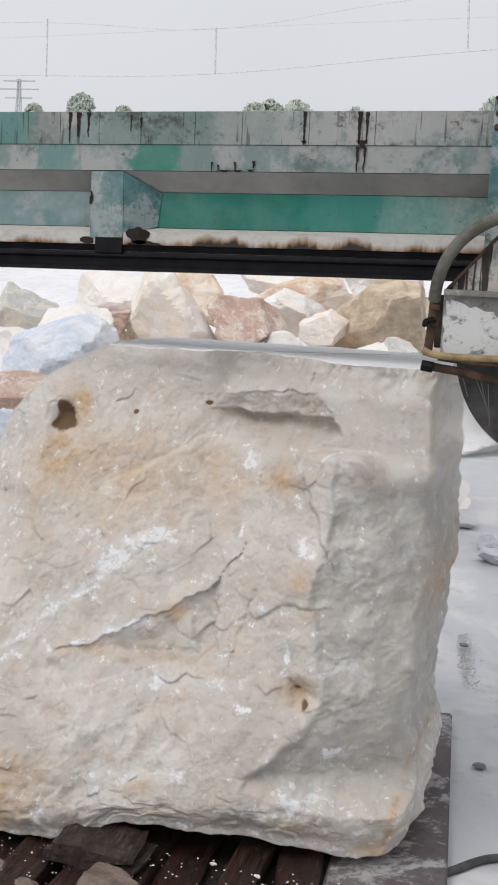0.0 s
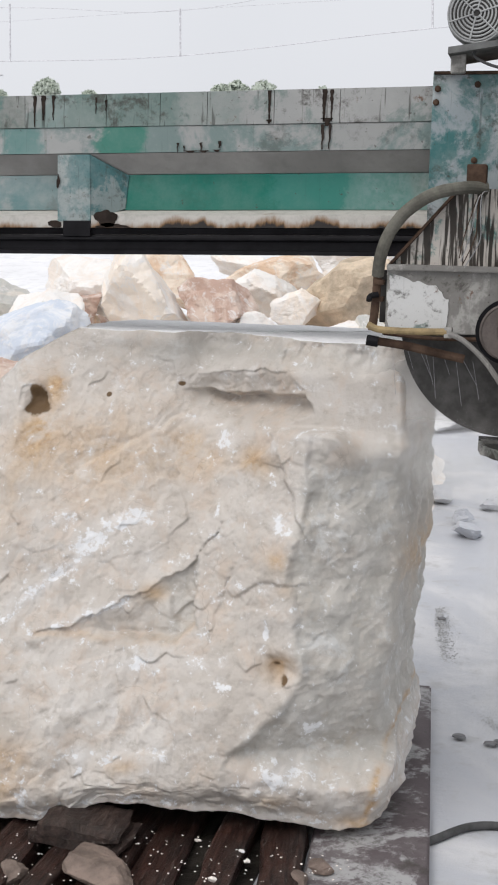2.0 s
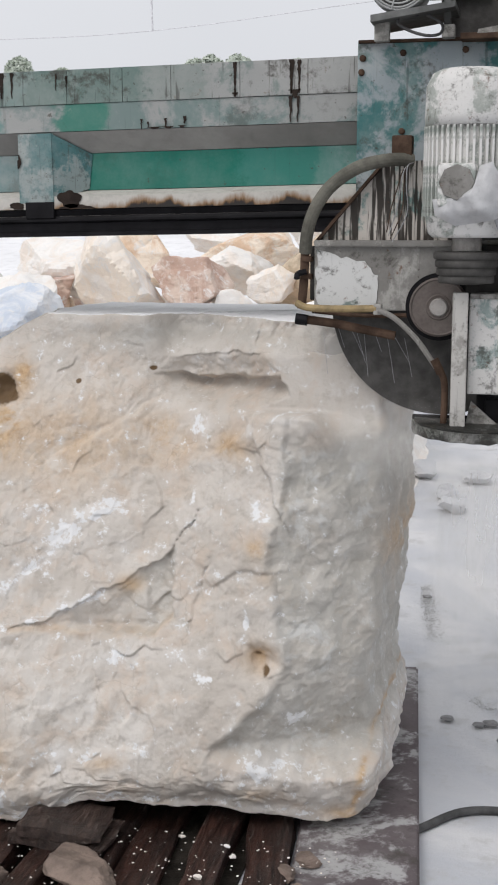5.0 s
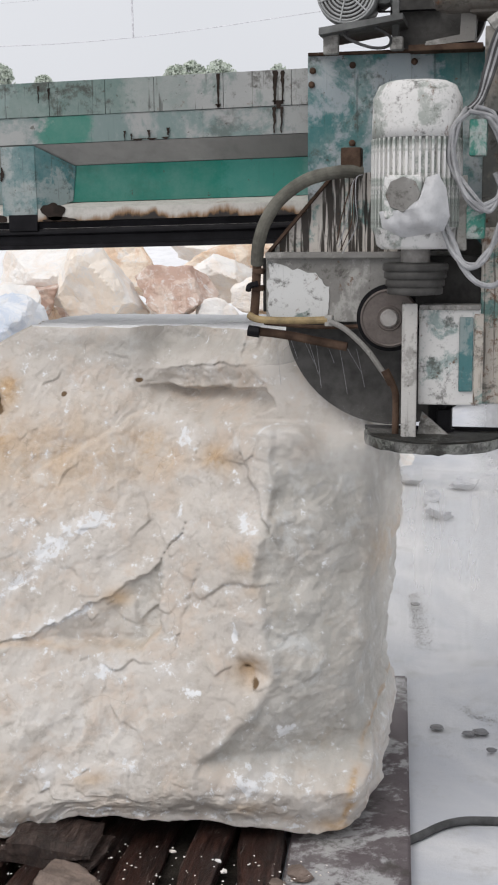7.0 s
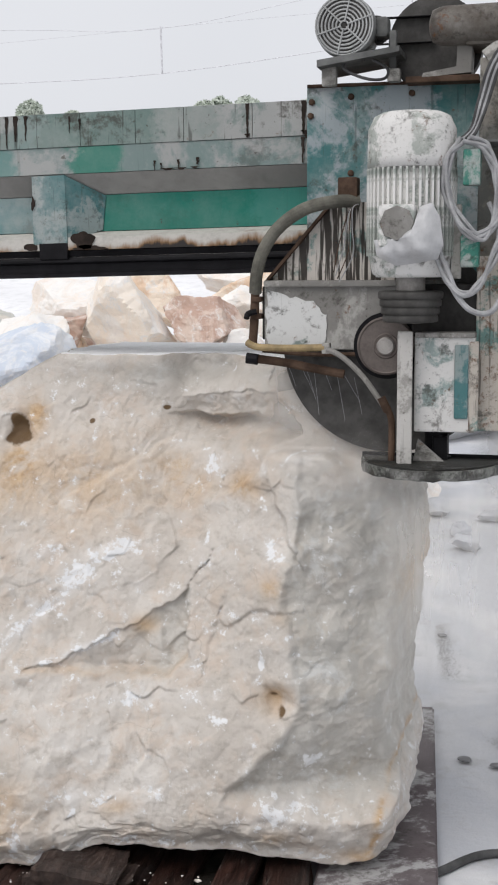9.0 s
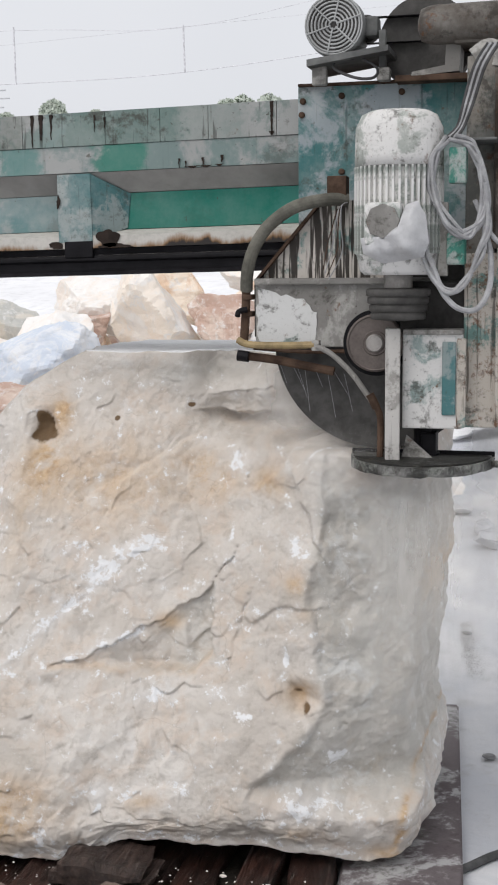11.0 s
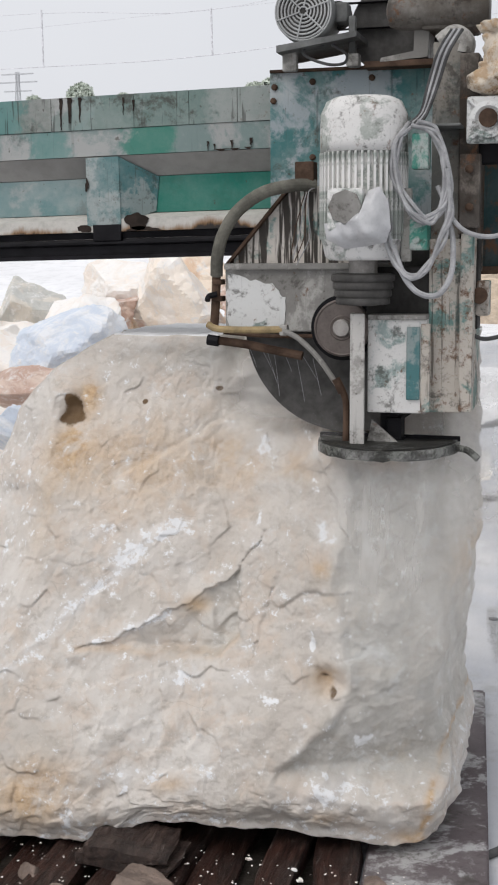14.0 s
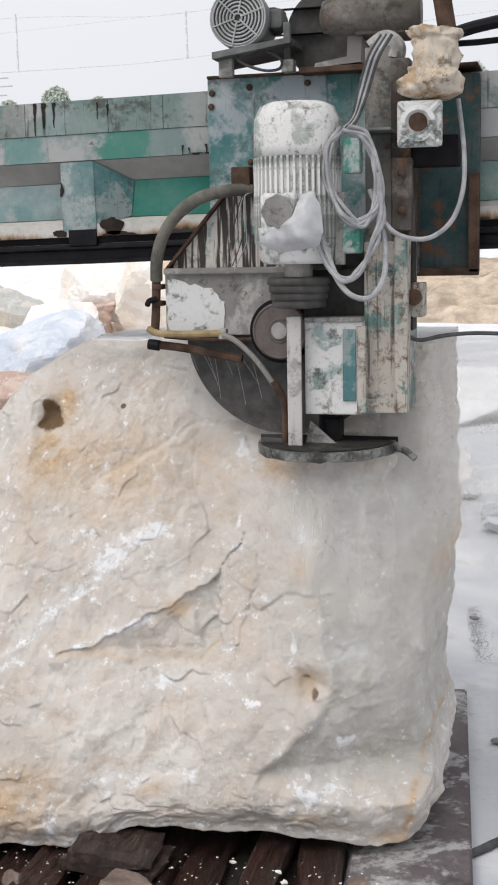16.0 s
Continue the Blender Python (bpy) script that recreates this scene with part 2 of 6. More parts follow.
BEAM_WHITE = peeled("beam_whitewashed", (0.31, 0.315, 0.305), (0.16, 0.205, 0.19), 0.48, rust=0.26, dust=0.28, scale=3.2, drip=1.0, zones=((-9.0, -2.10, TEAL, -0.85), (-2.12, -1.98, (0.07, 0.10, 0.075), 0.55), (-1.90, -1.78, TEAL, 0.5), (-1.78, -1.38, (0.055, 0.135, 0.115), -0.72), (-1.38, -1.15, (0.12, 0.19, 0.165), 0.45), (0.2, 0.9, TEAL, 0.6)), grime_amount=0.8)
BEAM_BAND = peeled("beam_band", (0.31, 0.315, 0.305), (0.17, 0.225, 0.215), 0.50, rust=0.20, dust=0.15, scale=2.2, drip=0.25, seed=2.0, zones=((-2.07, -1.93, TEAL, -0.85), (-1.68, -1.49, (0.025, 0.17, 0.125), -0.92), (-2.9, -2.5, TEAL, 0.7)), grime_amount=0.45)
BEAM_GREEN = peeled("beam_green", (0.10, 0.24, 0.21), (0.03, 0.19, 0.15), 0.86, rust=0.02, dust=0.16, scale=2.6, drip=0.1, zones=((-1.60, -1.02, DEEP, -0.9), (-1.02, -0.76, (0.05, 0.20, 0.165), 0.8), (-0.76, -0.54, (0.20, 0.30, 0.28), 0.8), (-0.54, 9.0, PALE, 0.8)), grime_amount=0.15)
BEAM_TEAL = peeled("beam_teal", (0.22, 0.27, 0.265), (0.065, 0.16, 0.165), 0.66, rust=0.2, dust=0.35, scale=6.0, drip=0.6, grime_amount=0.6)
BEAM_WEB = peeled("beam_dusty_teal", (0.27, 0.31, 0.305), (0.16, 0.25, 0.25), 0.60, rust=0.04, dust=0.35, scale=3.0, drip=0.05, seed=3.0, zones=((-2.08, -1.86, (0.085, 0.20, 0.205), 0.8),), grime_amount=0.3)
BEAM_GREY = plain("beam_grey_dust", (0.28, 0.27, 0.255), 0.75, vary=0.2, scale=3.0)


def scorched_lip():
    m, n, l, b = mat("burnt_lower_lip")
    v = coords(n, l)
    xyz = n.new("ShaderNodeSeparateXYZ")
    l.new(v, xyz.inputs[0])
    wave = noise_tex(n, l, coords(n, l, (1, 1, 0.3)), 4.0, 6, 0.65)
    fine = noise_tex(n, l, v, 30.0, 5, 0.7)
    level = times_(n, l, xyz.outputs[2], times_(n, l, times_(n, l, xyz.outputs[0], 1.95, "ADD"), -0.0185), "ADD")
    h = times_(n, l, level, times_(n, l, wave, 0.20), "ADD")
    h = times_(n, l, h, times_(n, l, fine, 0.012), "ADD")
    c = mixc(n, l, step(n, l, fine, 0.4, 0.7), (0.50, 0.48, 0.44), (0.40, 0.385, 0.35))
    c = mixc(n, l, step(n, l, h, 2.336, 2.306), c, (0.20, 0.105, 0.04))
    c = mixc(n, l, step(n, l, h, 2.314, 2.300), c, (0.016, 0.012, 0.010))
    l.new(c, b.inputs["Base Color"])
    b.inputs["Roughness"].default_value = 0.7
    relief(n, l, b, fine, 0.4, 0.006)
    return m


LIP = scorched_lip()
RUST = plain("rust", (0.075, 0.048, 0.034), 0.85, vary=0.5, scale=12.0)
# also gives the shade in the flange cavity and the hub opening
BLACK = plain("greasy_black_steel_and_shade", (0.010, 0.0095, 0.011), 0.6, 0.0, vary=0.4, scale=14.0, bump=0.1)
CARR_DARK = peeled("dark_green_paint", (0.045, 0.058, 0.060), (0.016, 0.05, 0.052), 0.62, rust=0.75, dust=0.12, scale=3.4, drip=0.8, seed=4.0)
CARR = peeled("carriage_paint", (0.27, 0.31, 0.325), (0.05, 0.15, 0.15), 0.60, rust=0.30, dust=0.45, scale=3.4, drip=0.6, seed=3.0)
BROWN_IRON = peeled("brown_iron", (0.045, 0.034, 0.026), (0.13, 0.108, 0.09), 0.42, rust=0.6, dust=0.15, scale=6.0, drip=0.8, seed=41.0)
UPPER = peeled("pale_column_paint", (0.22, 0.205, 0.18), (0.14, 0.142, 0.13), 0.45, rust=0.5, dust=0.4, scale=5.0, drip=0.7, seed=17.0)
COLUMN = peeled("column_paint", (0.44, 0.40, 0.35), (0.13, 0.22, 0.20), 0.42, rust=0.75, dust=0.4, scale=6.0, drip=1.1, seed=5.0)
WHITE_PAINT = peeled("worn_white_paint", (0.60, 0.59, 0.57), (0.20, 0.28, 0.265), 0.34, rust=0.45, dust=0.25, scale=6.0, drip=0.15, seed=7.0)
DRIPPED = peeled("dripped_paint", (0.55, 0.51, 0.46), (0.14, 0.25, 0.23), 0.36, rust=0.3, dust=0.2, scale=5.0, drip=3.1, seed=9.0)
HOUSING = peeled("housing_grey", (0.19, 0.182, 0.168), (0.34, 0.33, 0.305), 0.48, rust=0.36, dust=0.3, scale=5.0, drip=0.3, seed=11.0)
PATCHY = peeled("patchy_white", (0.58, 0.58, 0.565), (0.20, 0.24, 0.22), 0.40, rust=0.35, dust=0.3, scale=7.0, drip=0.2, seed=23.0)
MOTOR = peeled("motor_whitewash", (0.66, 0.65, 0.63), (0.30, 0.33, 0.30), 0.48, rust=0.42, dust=0.3, scale=5.0, drip=0.1, seed=13.0)
FAN_COVER = peeled("fan_cover_paint", (0.62, 0.61, 0.59), (0.33, 0.35, 0.32), 0.52, rust=0.5, dust=0.35, scale=8.0, drip=0.2, seed=51.0)
POST = peeled("pale_post_paint", (0.46, 0.445, 0.42), (0.28, 0.27, 0.25), 0.40, rust=0.4, dust=0.3, scale=7.0, drip=0.4, seed=29.0)
GREY_PAINT = plain("grey_machine_paint", (0.13, 0.132, 0.128), 0.6, vary=0.4, scale=9.0)
# near-black, for the parts set back in the machine
DARK_STEEL = plain("near_black_steel", (0.035, 0.033, 0.031), 0.7, vary=0.5, scale=10.0)
REDUCER = peeled("reducer_paint", (0.105, 0.092, 0.078), (0.055, 0.044, 0.036), 0.5, rust=0.5, dust=0.3, scale=6.0, drip=0.3, seed=43.0)
GREASE = plain("brown_grease", (0.028, 0.02, 0.016), 0.6, vary=0.4, scale=20.0)
GRILLE = plain("grille_grey", (0.36, 0.365, 0.36), 0.5, vary=0.2)
CASING = plain("casing_grey", (0.24, 0.245, 0.24), 0.6, vary=0.4, scale=8.0)
STEEL = plain("dull_steel", (0.33, 0.31, 0.29), 0.45, 0.5, vary=0.2, scale=20.0, bump=0.05)
BLADE = plain("wet_blade_steel", (0.006, 0.006, 0.008), 0.75, 0.0, vary=0.35, scale=8.0, bump=0.03)
PULLEY = plain("dark_pulley", (0.075, 0.072, 0.068), 0.55, 0.2, vary=0.3, scale=14.0)
HUB = plain("hub_plate", (0.135, 0.115, 0.105), 0.5, 0.2, vary=0.15, scale=18.0)
RUBBER = plain("old_rubber_hose", (0.13, 0.125, 0.105), 0.7, vary=0.35, scale=16.0)
YELLOW = plain("dirty_yellow_hose", (0.27, 0.20, 0.10), 0.6, vary=0.3, scale=16.0)
CABLE = plain("dusty_grey_cable", (0.31, 0.31, 0.315), 0.6, vary=0.25, scale=20.0)
DARK_CABLE = plain("dark_cable", (0.07, 0.07, 0.07), 0.6, vary=0.3, scale=20.0)
BAG = plain("white_plastic_sheet", (0.47, 0.47, 0.475), 0.35, vary=0.1, scale=9.0, bump=0.2)
FOAM = peeled("cream_foam", (0.52, 0.45, 0.36), (0.36, 0.24, 0.13), 0.44, rust=0.45, dust=0.2, scale=6.0, drip=0.0, seed=37.0)
JADE = peeled("junction_green", (0.30, 0.34, 0.32), (0.05, 0.20, 0.155), 0.66, rust=0.25, dust=0.3, scale=9.0, drip=0.2, seed=17.0)
GLOVE = peeled("muddy_guard", (0.016, 0.016, 0.014), (0.11, 0.11, 0.105), 0.38, rust=0.15, dust=0.06, scale=8.0, drip=0.1, seed=19.0)
GUARD = peeled("muddy_guard_rim", (0.15, 0.155, 0.14), (0.035, 0.035, 0.032), 0.6, rust=0.1, dust=0.5, scale=9.0, drip=0.2)
SLEEPER = wood_mat("tarred_wood", (0.010, 0.006, 0.005), (0.070, 0.034, 0.026), 0.75)
PLANK = wood_mat("weathered_plank", (0.016, 0.011, 0.010), (0.085, 0.058, 0.048), 0.35)
PLATE = peeled("muddy_brown_plate", (0.105, 0.085, 0.09), (0.38, 0.375, 0.375), 0.54, rust=0.1, dust=0.15, scale=3.2, drip=0.0, seed=31.0)
BANK = plain("white_powder", (0.80, 0.80, 0.81), 0.9, vary=0.06, scale=0.4)
GAP_DARK = plain("dark_gap_bed", (0.03, 0.026, 0.022), 0.5, vary=0.5, scale=8.0, bump=0.6)
# distance haze is put into the pale colours of the leaves and wires
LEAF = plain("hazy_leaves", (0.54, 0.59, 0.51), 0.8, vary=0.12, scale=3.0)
BARK = plain("bark", (0.20, 0.18, 0.15), 0.9)
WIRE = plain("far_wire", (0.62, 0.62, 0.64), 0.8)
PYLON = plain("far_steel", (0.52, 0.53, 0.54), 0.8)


# ------------------------------------------------------------------ mesh helpers
def part(name, bm, material, parent=None, label="", smooth=False):
    me = bpy.data.meshes.new(name)
    bm.normal_update()
    if smooth:
        for f in bm.faces:
            f.smooth = True
    bm.to_mesh(me)
    bm.free()
    me.materials.append(material)
    ob = new(name, me)
    if parent is not None:
        ob.parent = parent
    return tagged(ob, label=label)


def empty(name, at, label, category, group="", kind=""):
    ob = new(name)
    ob.location = at
    return tagged(ob, label, category, group, kind)


def add_box(bm, a, b, bevel=0.004, turn=None):
    a, b = Vector(a), Vector(b)
    lo = Vector([min(p, q) for p, q in zip(a, b)])
    hi = Vector([max(p, q) for p, q in zip(a, b)])
    r = bmesh.ops.create_cube(bm, size=1.0)
    vs = r["verts"]
    for v in vs:
        v.co = Vector([lo[i] + (v.co[i] + 0.5) * (hi[i] - lo[i]) for i in range(3)])
    if turn is not None:
        mid = (lo + hi) / 2
        for v in vs:
            v.co = mid + turn.to_3x3() @ (v.co - mid)
    if bevel > 0:
        es = list({e for v in vs for e in v.link_edges})
        bmesh.ops.bevel(bm, geom=es, offset=bevel, segments=2, affect="EDGES", profile=0.6)
    return bm


def box(a, b, bevel=0.004, turn=None):
    return add_box(bmesh.new(), a, b, bevel, turn)


def add_prism(bm, outline, y0, y1):
    """A plate with an outline in x and z, from y0 to y1."""
    f = [bm.verts.new((x, y0, z)) for x, z in outline]
    g = [bm.verts.new((x, y1, z)) for x, z in outline]
    bm.faces.new(f)
    bm.faces.new(g[::-1])
    k = len(f)
    for i in range(k):
        bm.faces.new((f[i], g[i], g[(i + 1) % k], f[(i + 1) % k]))
    bmesh.ops.recalc_face_normals(bm, faces=bm.faces)
    return bm


def add_lathe(bm, profile, at, axis="z", seg=40, close=True):
    """Turns (radius, height) pairs round an axis through at."""
    turn = {"z": Matrix.Identity(3), "y": Matrix.Rotation(radians(90), 3, "X"), "x": Matrix.Rotation(radians(90), 3, "Y")}[axis]
    rings = []
    for r, h in profile:
        ring = []
        for i in range(seg):
            a = 2 * math.pi * i / seg
            ring.append(bm.verts.new(Vector(at) + turn @ Vector((r * math.cos(a), r * math.sin(a), h))))
        rings.append(ring)
    for p, q in zip(rings, rings[1:]):
        for i in range(seg):
            bm.faces.new((p[i], p[(i + 1) % seg], q[(i + 1) % seg], q[i]))
    if close:
        bm.faces.new(rings[0][::-1])
        bm.faces.new(rings[-1])
    bmesh.ops.recalc_face_normals(bm, faces=bm.faces)
    return bm


def lathe(profile, at=(0, 0, 0), axis="z", seg=40):
    return add_lathe(bmesh.new(), profile, at, axis, seg)


def spline(points, n=10):
    pts = [Vector(p) for p in points]
    out = []
    for i in range(len(pts) - 1):
        p0, p1, p2, p3 = pts[max(i - 1, 0)], pts[i], pts[i + 1], pts[min(i + 2, len(pts) - 1)]
        for k in range(n):
            t = k / n
            out.append(0.5 * (2 * p1 + (p2 - p0) * t + (2 * p0 - 5 * p1 + 4 * p2 - p3) * t * t + (3 * p1 - p0 - 3 * p2 + p3) * t ** 3))
    return out + [pts[-1]]


def add_tube(bm, points, r, seg=10, n=10):
    path = spline(points, n) if n > 1 else [Vector(p) for p in points]
    rings = []
    up = Vector((0.13, 1, 0.21)).normalized()
    for i, p in enumerate(path):
        d = (path[min(i + 1, len(path) - 1)] - path[max(i - 1, 0)]).normalized()
        a = d.cross(up).normalized()
        b = d.cross(a)
        rings.append([bm.verts.new(p + r * (math.cos(2 * math.pi * k / seg) * a + math.sin(2 * math.pi * k / seg) * b)) for k in range(seg)])
    for p, q in zip(rings, rings[1:]):
        for k in range(seg):
            bm.faces.new((p[k], p[(k + 1) % seg], q[(k + 1) % seg], q[k]))
    bm.faces.new(rings[0][::-1])
    bm.faces.new(rings[-1])
    bmesh.ops.recalc_face_normals(bm, faces=bm.faces)
    return bm


def tube(points, r, seg=10, n=10):
    return add_tube(bmesh.new(), points, r, seg, n)


def fbm(p, scale, octaves=5):
    return noise.fractal(Vector(p) * scale, 1.0, 2.0, octaves, noise_basis="PERLIN_ORIGINAL")


# ------------------------------------------------------------------ ground
def build_ground():
    bm = bmesh.new()
    xs = [-1500, -300, -80, -30] + [-16 + i * 0.4 for i in range(61)] + [20, 60, 200, 1500]
    ys = [-60, -15, -4] + [0.0 + i * 0.4 for i in range(50)] + [25, 40, 80, 200, 600, 3000]
    grid = []
    for y in ys:
        row = []
        for x in xs:
            z = 0.0
            if -16 <= x <= 8 and 5 < y < 20:
                z = 0.03 * fbm((x, y, 0), 0.9)
            row.append(bm.verts.new((x, y, z)))
        grid.append(row)
    for a, b in zip(grid, grid[1:]):
        for i in range(len(a) - 1):
            bm.faces.new((a[i], a[i + 1], b[i + 1], b[i]))
    ob = part("ground", bm, GROUND, smooth=True)
    tagged(ob, "pale ground covered in white wet stone dust", "ground", kind="structure")


build_ground()


# ------------------------------------------------------------------ the stone block
def smooth(a, b, x):
    t = min(1, max(0, (x - a) / (b - a)))
    return t * t * (3 - 2 * t)


def lerp_table(table, z):
    if z <= table[0][0]:
        return table[0][1]
    for (z0, v0), (z1, v1) in zip(table, table[1:]):
        if z <= z1:
            return v0 + (v1 - v0) * (z - z0) / (z1 - z0)
    return table[-1][1]


LEFT = [(0.1, -2.40), (0.6, -2.50), (1.3, -2.27), (1.55, -2.15), (1.68, -2.03), (1.76, -1.90), (1.82, -1.78)]
RIGHT = [(0.1, -0.51), (0.16, -0.475), (0.3, -0.485), (0.45, -0.515), (0.55, -0.53), (0.66, -0.515), (0.78, -0.49), (0.9, -0.475), (1.1, -0.46), (1.35, -0.48), (1.6, -0.47), (1.82, -0.47)]
RIDGE = [(0.20, -1.04), (0.374, -1.028), (0.496, -0.886), (0.597, -0.802), (0.687, -0.779), (0.798, -0.809), (0.919, -0.824), (0.994, -0.859), (1.136, -0.835), (1.271, -0.808), (1.411, -0.804), (1.9, -0.80)]
FOOT = [(-1.2, 0.385), (-1.028, 0.374), (-0.867, 0.365), (-0.713, 0.324), (-0.567, 0.327), (-0.4, 0.338)]
CHAMFER = [(0.3, -2.20), (0.6, -2.10), (0.8, -1.99), (1.2, -1.93), (1.6, -1.975), (1.9, -1.95)]
UNDERSIDE = [(-2.6, 0.12), (-1.80, 0.108), (-1.686, 0.100), (-1.568, 0.118), (-1.50, 0.165), (-1.464, 0.180), (-1.335, 0.182), (-1.20, 0.160), (-1.01, 0.152), (-0.815, 0.125), (-0.70, 0.095), (-0.628, 0.085), (-0.534, 0.092), (-0.42, 0.16)]
NOTCH_TOP = [(-1.40, 1.635), (-1.213, 1.654), (-1.009, 1.687), (-0.60, 1.700)]
NOTCH_LOW = [(-1.40, 1.60), (-1.307, 1.535), (-1.155, 1.482), (-0.958, 1.487), (-0.721, 1.511), (-0.60, 1.514)]
NOTCH_END = [(1.48, -0.60), (1.514, -0.63), (1.547, -0.737), (1.617, -0.799), (1.69, -0.748), (1.8, -0.72)]
TOP, LEDGE, BOTTOM = 1.822, 1.515, 0.085
cells = np.random.RandomState(5)
COARSE = [(cells.uniform(-2.6, -0.3), cells.uniform(0, 1.9), cells.uniform(-0.030, 0.030), cells.uniform(-0.16, 0.16), cells.uniform(-0.16, 0.16)) for _ in range(34)]
FINE = [(cells.uniform(-2.6, -0.3), cells.uniform(0, 1.9), cells.uniform(-0.005, 0.005), cells.uniform(-0.17, 0.17), cells.uniform(-0.17, 0.17)) for _ in range(520)]
C_AT, F_AT = np.array(COARSE), np.array(FINE)


def facet(table, x, z, soft):
    d = (table[:, 0] - x) ** 2 + (table[:, 1] - z) ** 2
    w = np.exp(-(d - d.min()) / (soft * soft))
    return float(np.sum(w * (table[:, 2] + table[:, 3] * (x - table[:, 0]) + table[:, 4] * (z - table[:, 1]))) / np.sum(w))


def dist_to(line, x, z):
    best, side = 9.0, 0.0
    for (x0, z0), (x1, z1) in zip(line, line[1:]):
        dx, dz = x1 - x0, z1 - z0
        t = min(1, max(0, ((x - x0) * dx + (z - z0) * dz) / (dx * dx + dz * dz)))
        d = math.hypot(x - x0 - t * dx, z - z0 - t * dz)
        if d < best:
            best, side = d, (x - x0) * dz - (z - z0) * dx
    return best, side


def flat(*points):
    return [(p[0], p[2]) for p in points]


CRACK = [(-1.120, 1.160), (-1.152, 1.091), (-1.203, 1.020), (-1.205, 0.902), (-1.199, 0.778)]
SHELF = [(-1.757, 0.742), (-1.571, 0.738), (-1.404, 0.719), (-1.251, 0.731), (-1.199, 0.778)]
SPUR = [(-1.757, 0.742), (-1.638, 0.766), (-1.513, 0.839), (-1.386, 0.896), (-1.249, 0.974), (-1.188, 1.041), (-1.120, 1.160)]
INNER = [(-1.345, 0.925), (-1.299, 0.840), (-1.256, 0.735)]
HOOK = [(-1.119, 0.804), (-1.108, 0.859), (-1.091, 0.926), (-1.045, 0.900), (-1.017, 0.930), (-0.927, 0.980), (-0.847, 0.976)]
SLIT = [(-0.905, 1.385), (-0.858, 1.290), (-0.840, 1.215), (-0.815, 1.17)]
SPALL = [(-0.97, 1.44), (-1.03, 1.385), (-1.10, 1.34)]
HAIR = [(-1.44, 0.60), (-1.42, 0.53), (-1.43, 0.47)]
HAIR_B = [(-1.335, 0.53), (-1.31, 0.48), (-1.325, 0.44)]
CREASE = [(-1.697, 1.307), (-1.496, 1.419), (-1.328, 1.524)]
SEAM = [(-1.028, 0.374), (-0.950, 0.440), (-0.886, 0.496), (-0.802, 0.597)]
WHITE_BAND = [(-2.117, 0.552), (-1.960, 0.700), (-1.890, 0.775), (-1.786, 0.874), (-1.699, 0.953), (-1.603, 1.039), (-1.530, 1.122), (-1.440, 1.161)]
WHITE_LINE = [(-1.700, 0.770), (-1.620, 0.790), (-1.532, 0.830), (-1.46, 0.86)]
BROWN_EDGE = [(-0.440, 0.470), (-0.453, 0.444), (-0.496, 0.353), (-0.516, 0.223), (-0.552, 0.110)]
BOTTOM_RIM = [(-1.80, 0.13), (-1.568, 0.14), (-1.464, 0.20), (-1.335, 0.20), (-1.01, 0.17), (-0.815, 0.15), (-0.62, 0.11)]


def inside(poly, x, z):
    hit = False
    for (x0, z0), (x1, z1) in zip(poly, poly[1:] + poly[:1]):
        if (z0 > z) != (z1 > z) and x < x0 + (z - z0) * (x1 - x0) / (z1 - z0):
            hit = not hit
    return hit


SCAR = SPUR + CRACK[1:] + SHELF[::-1][1:-1]


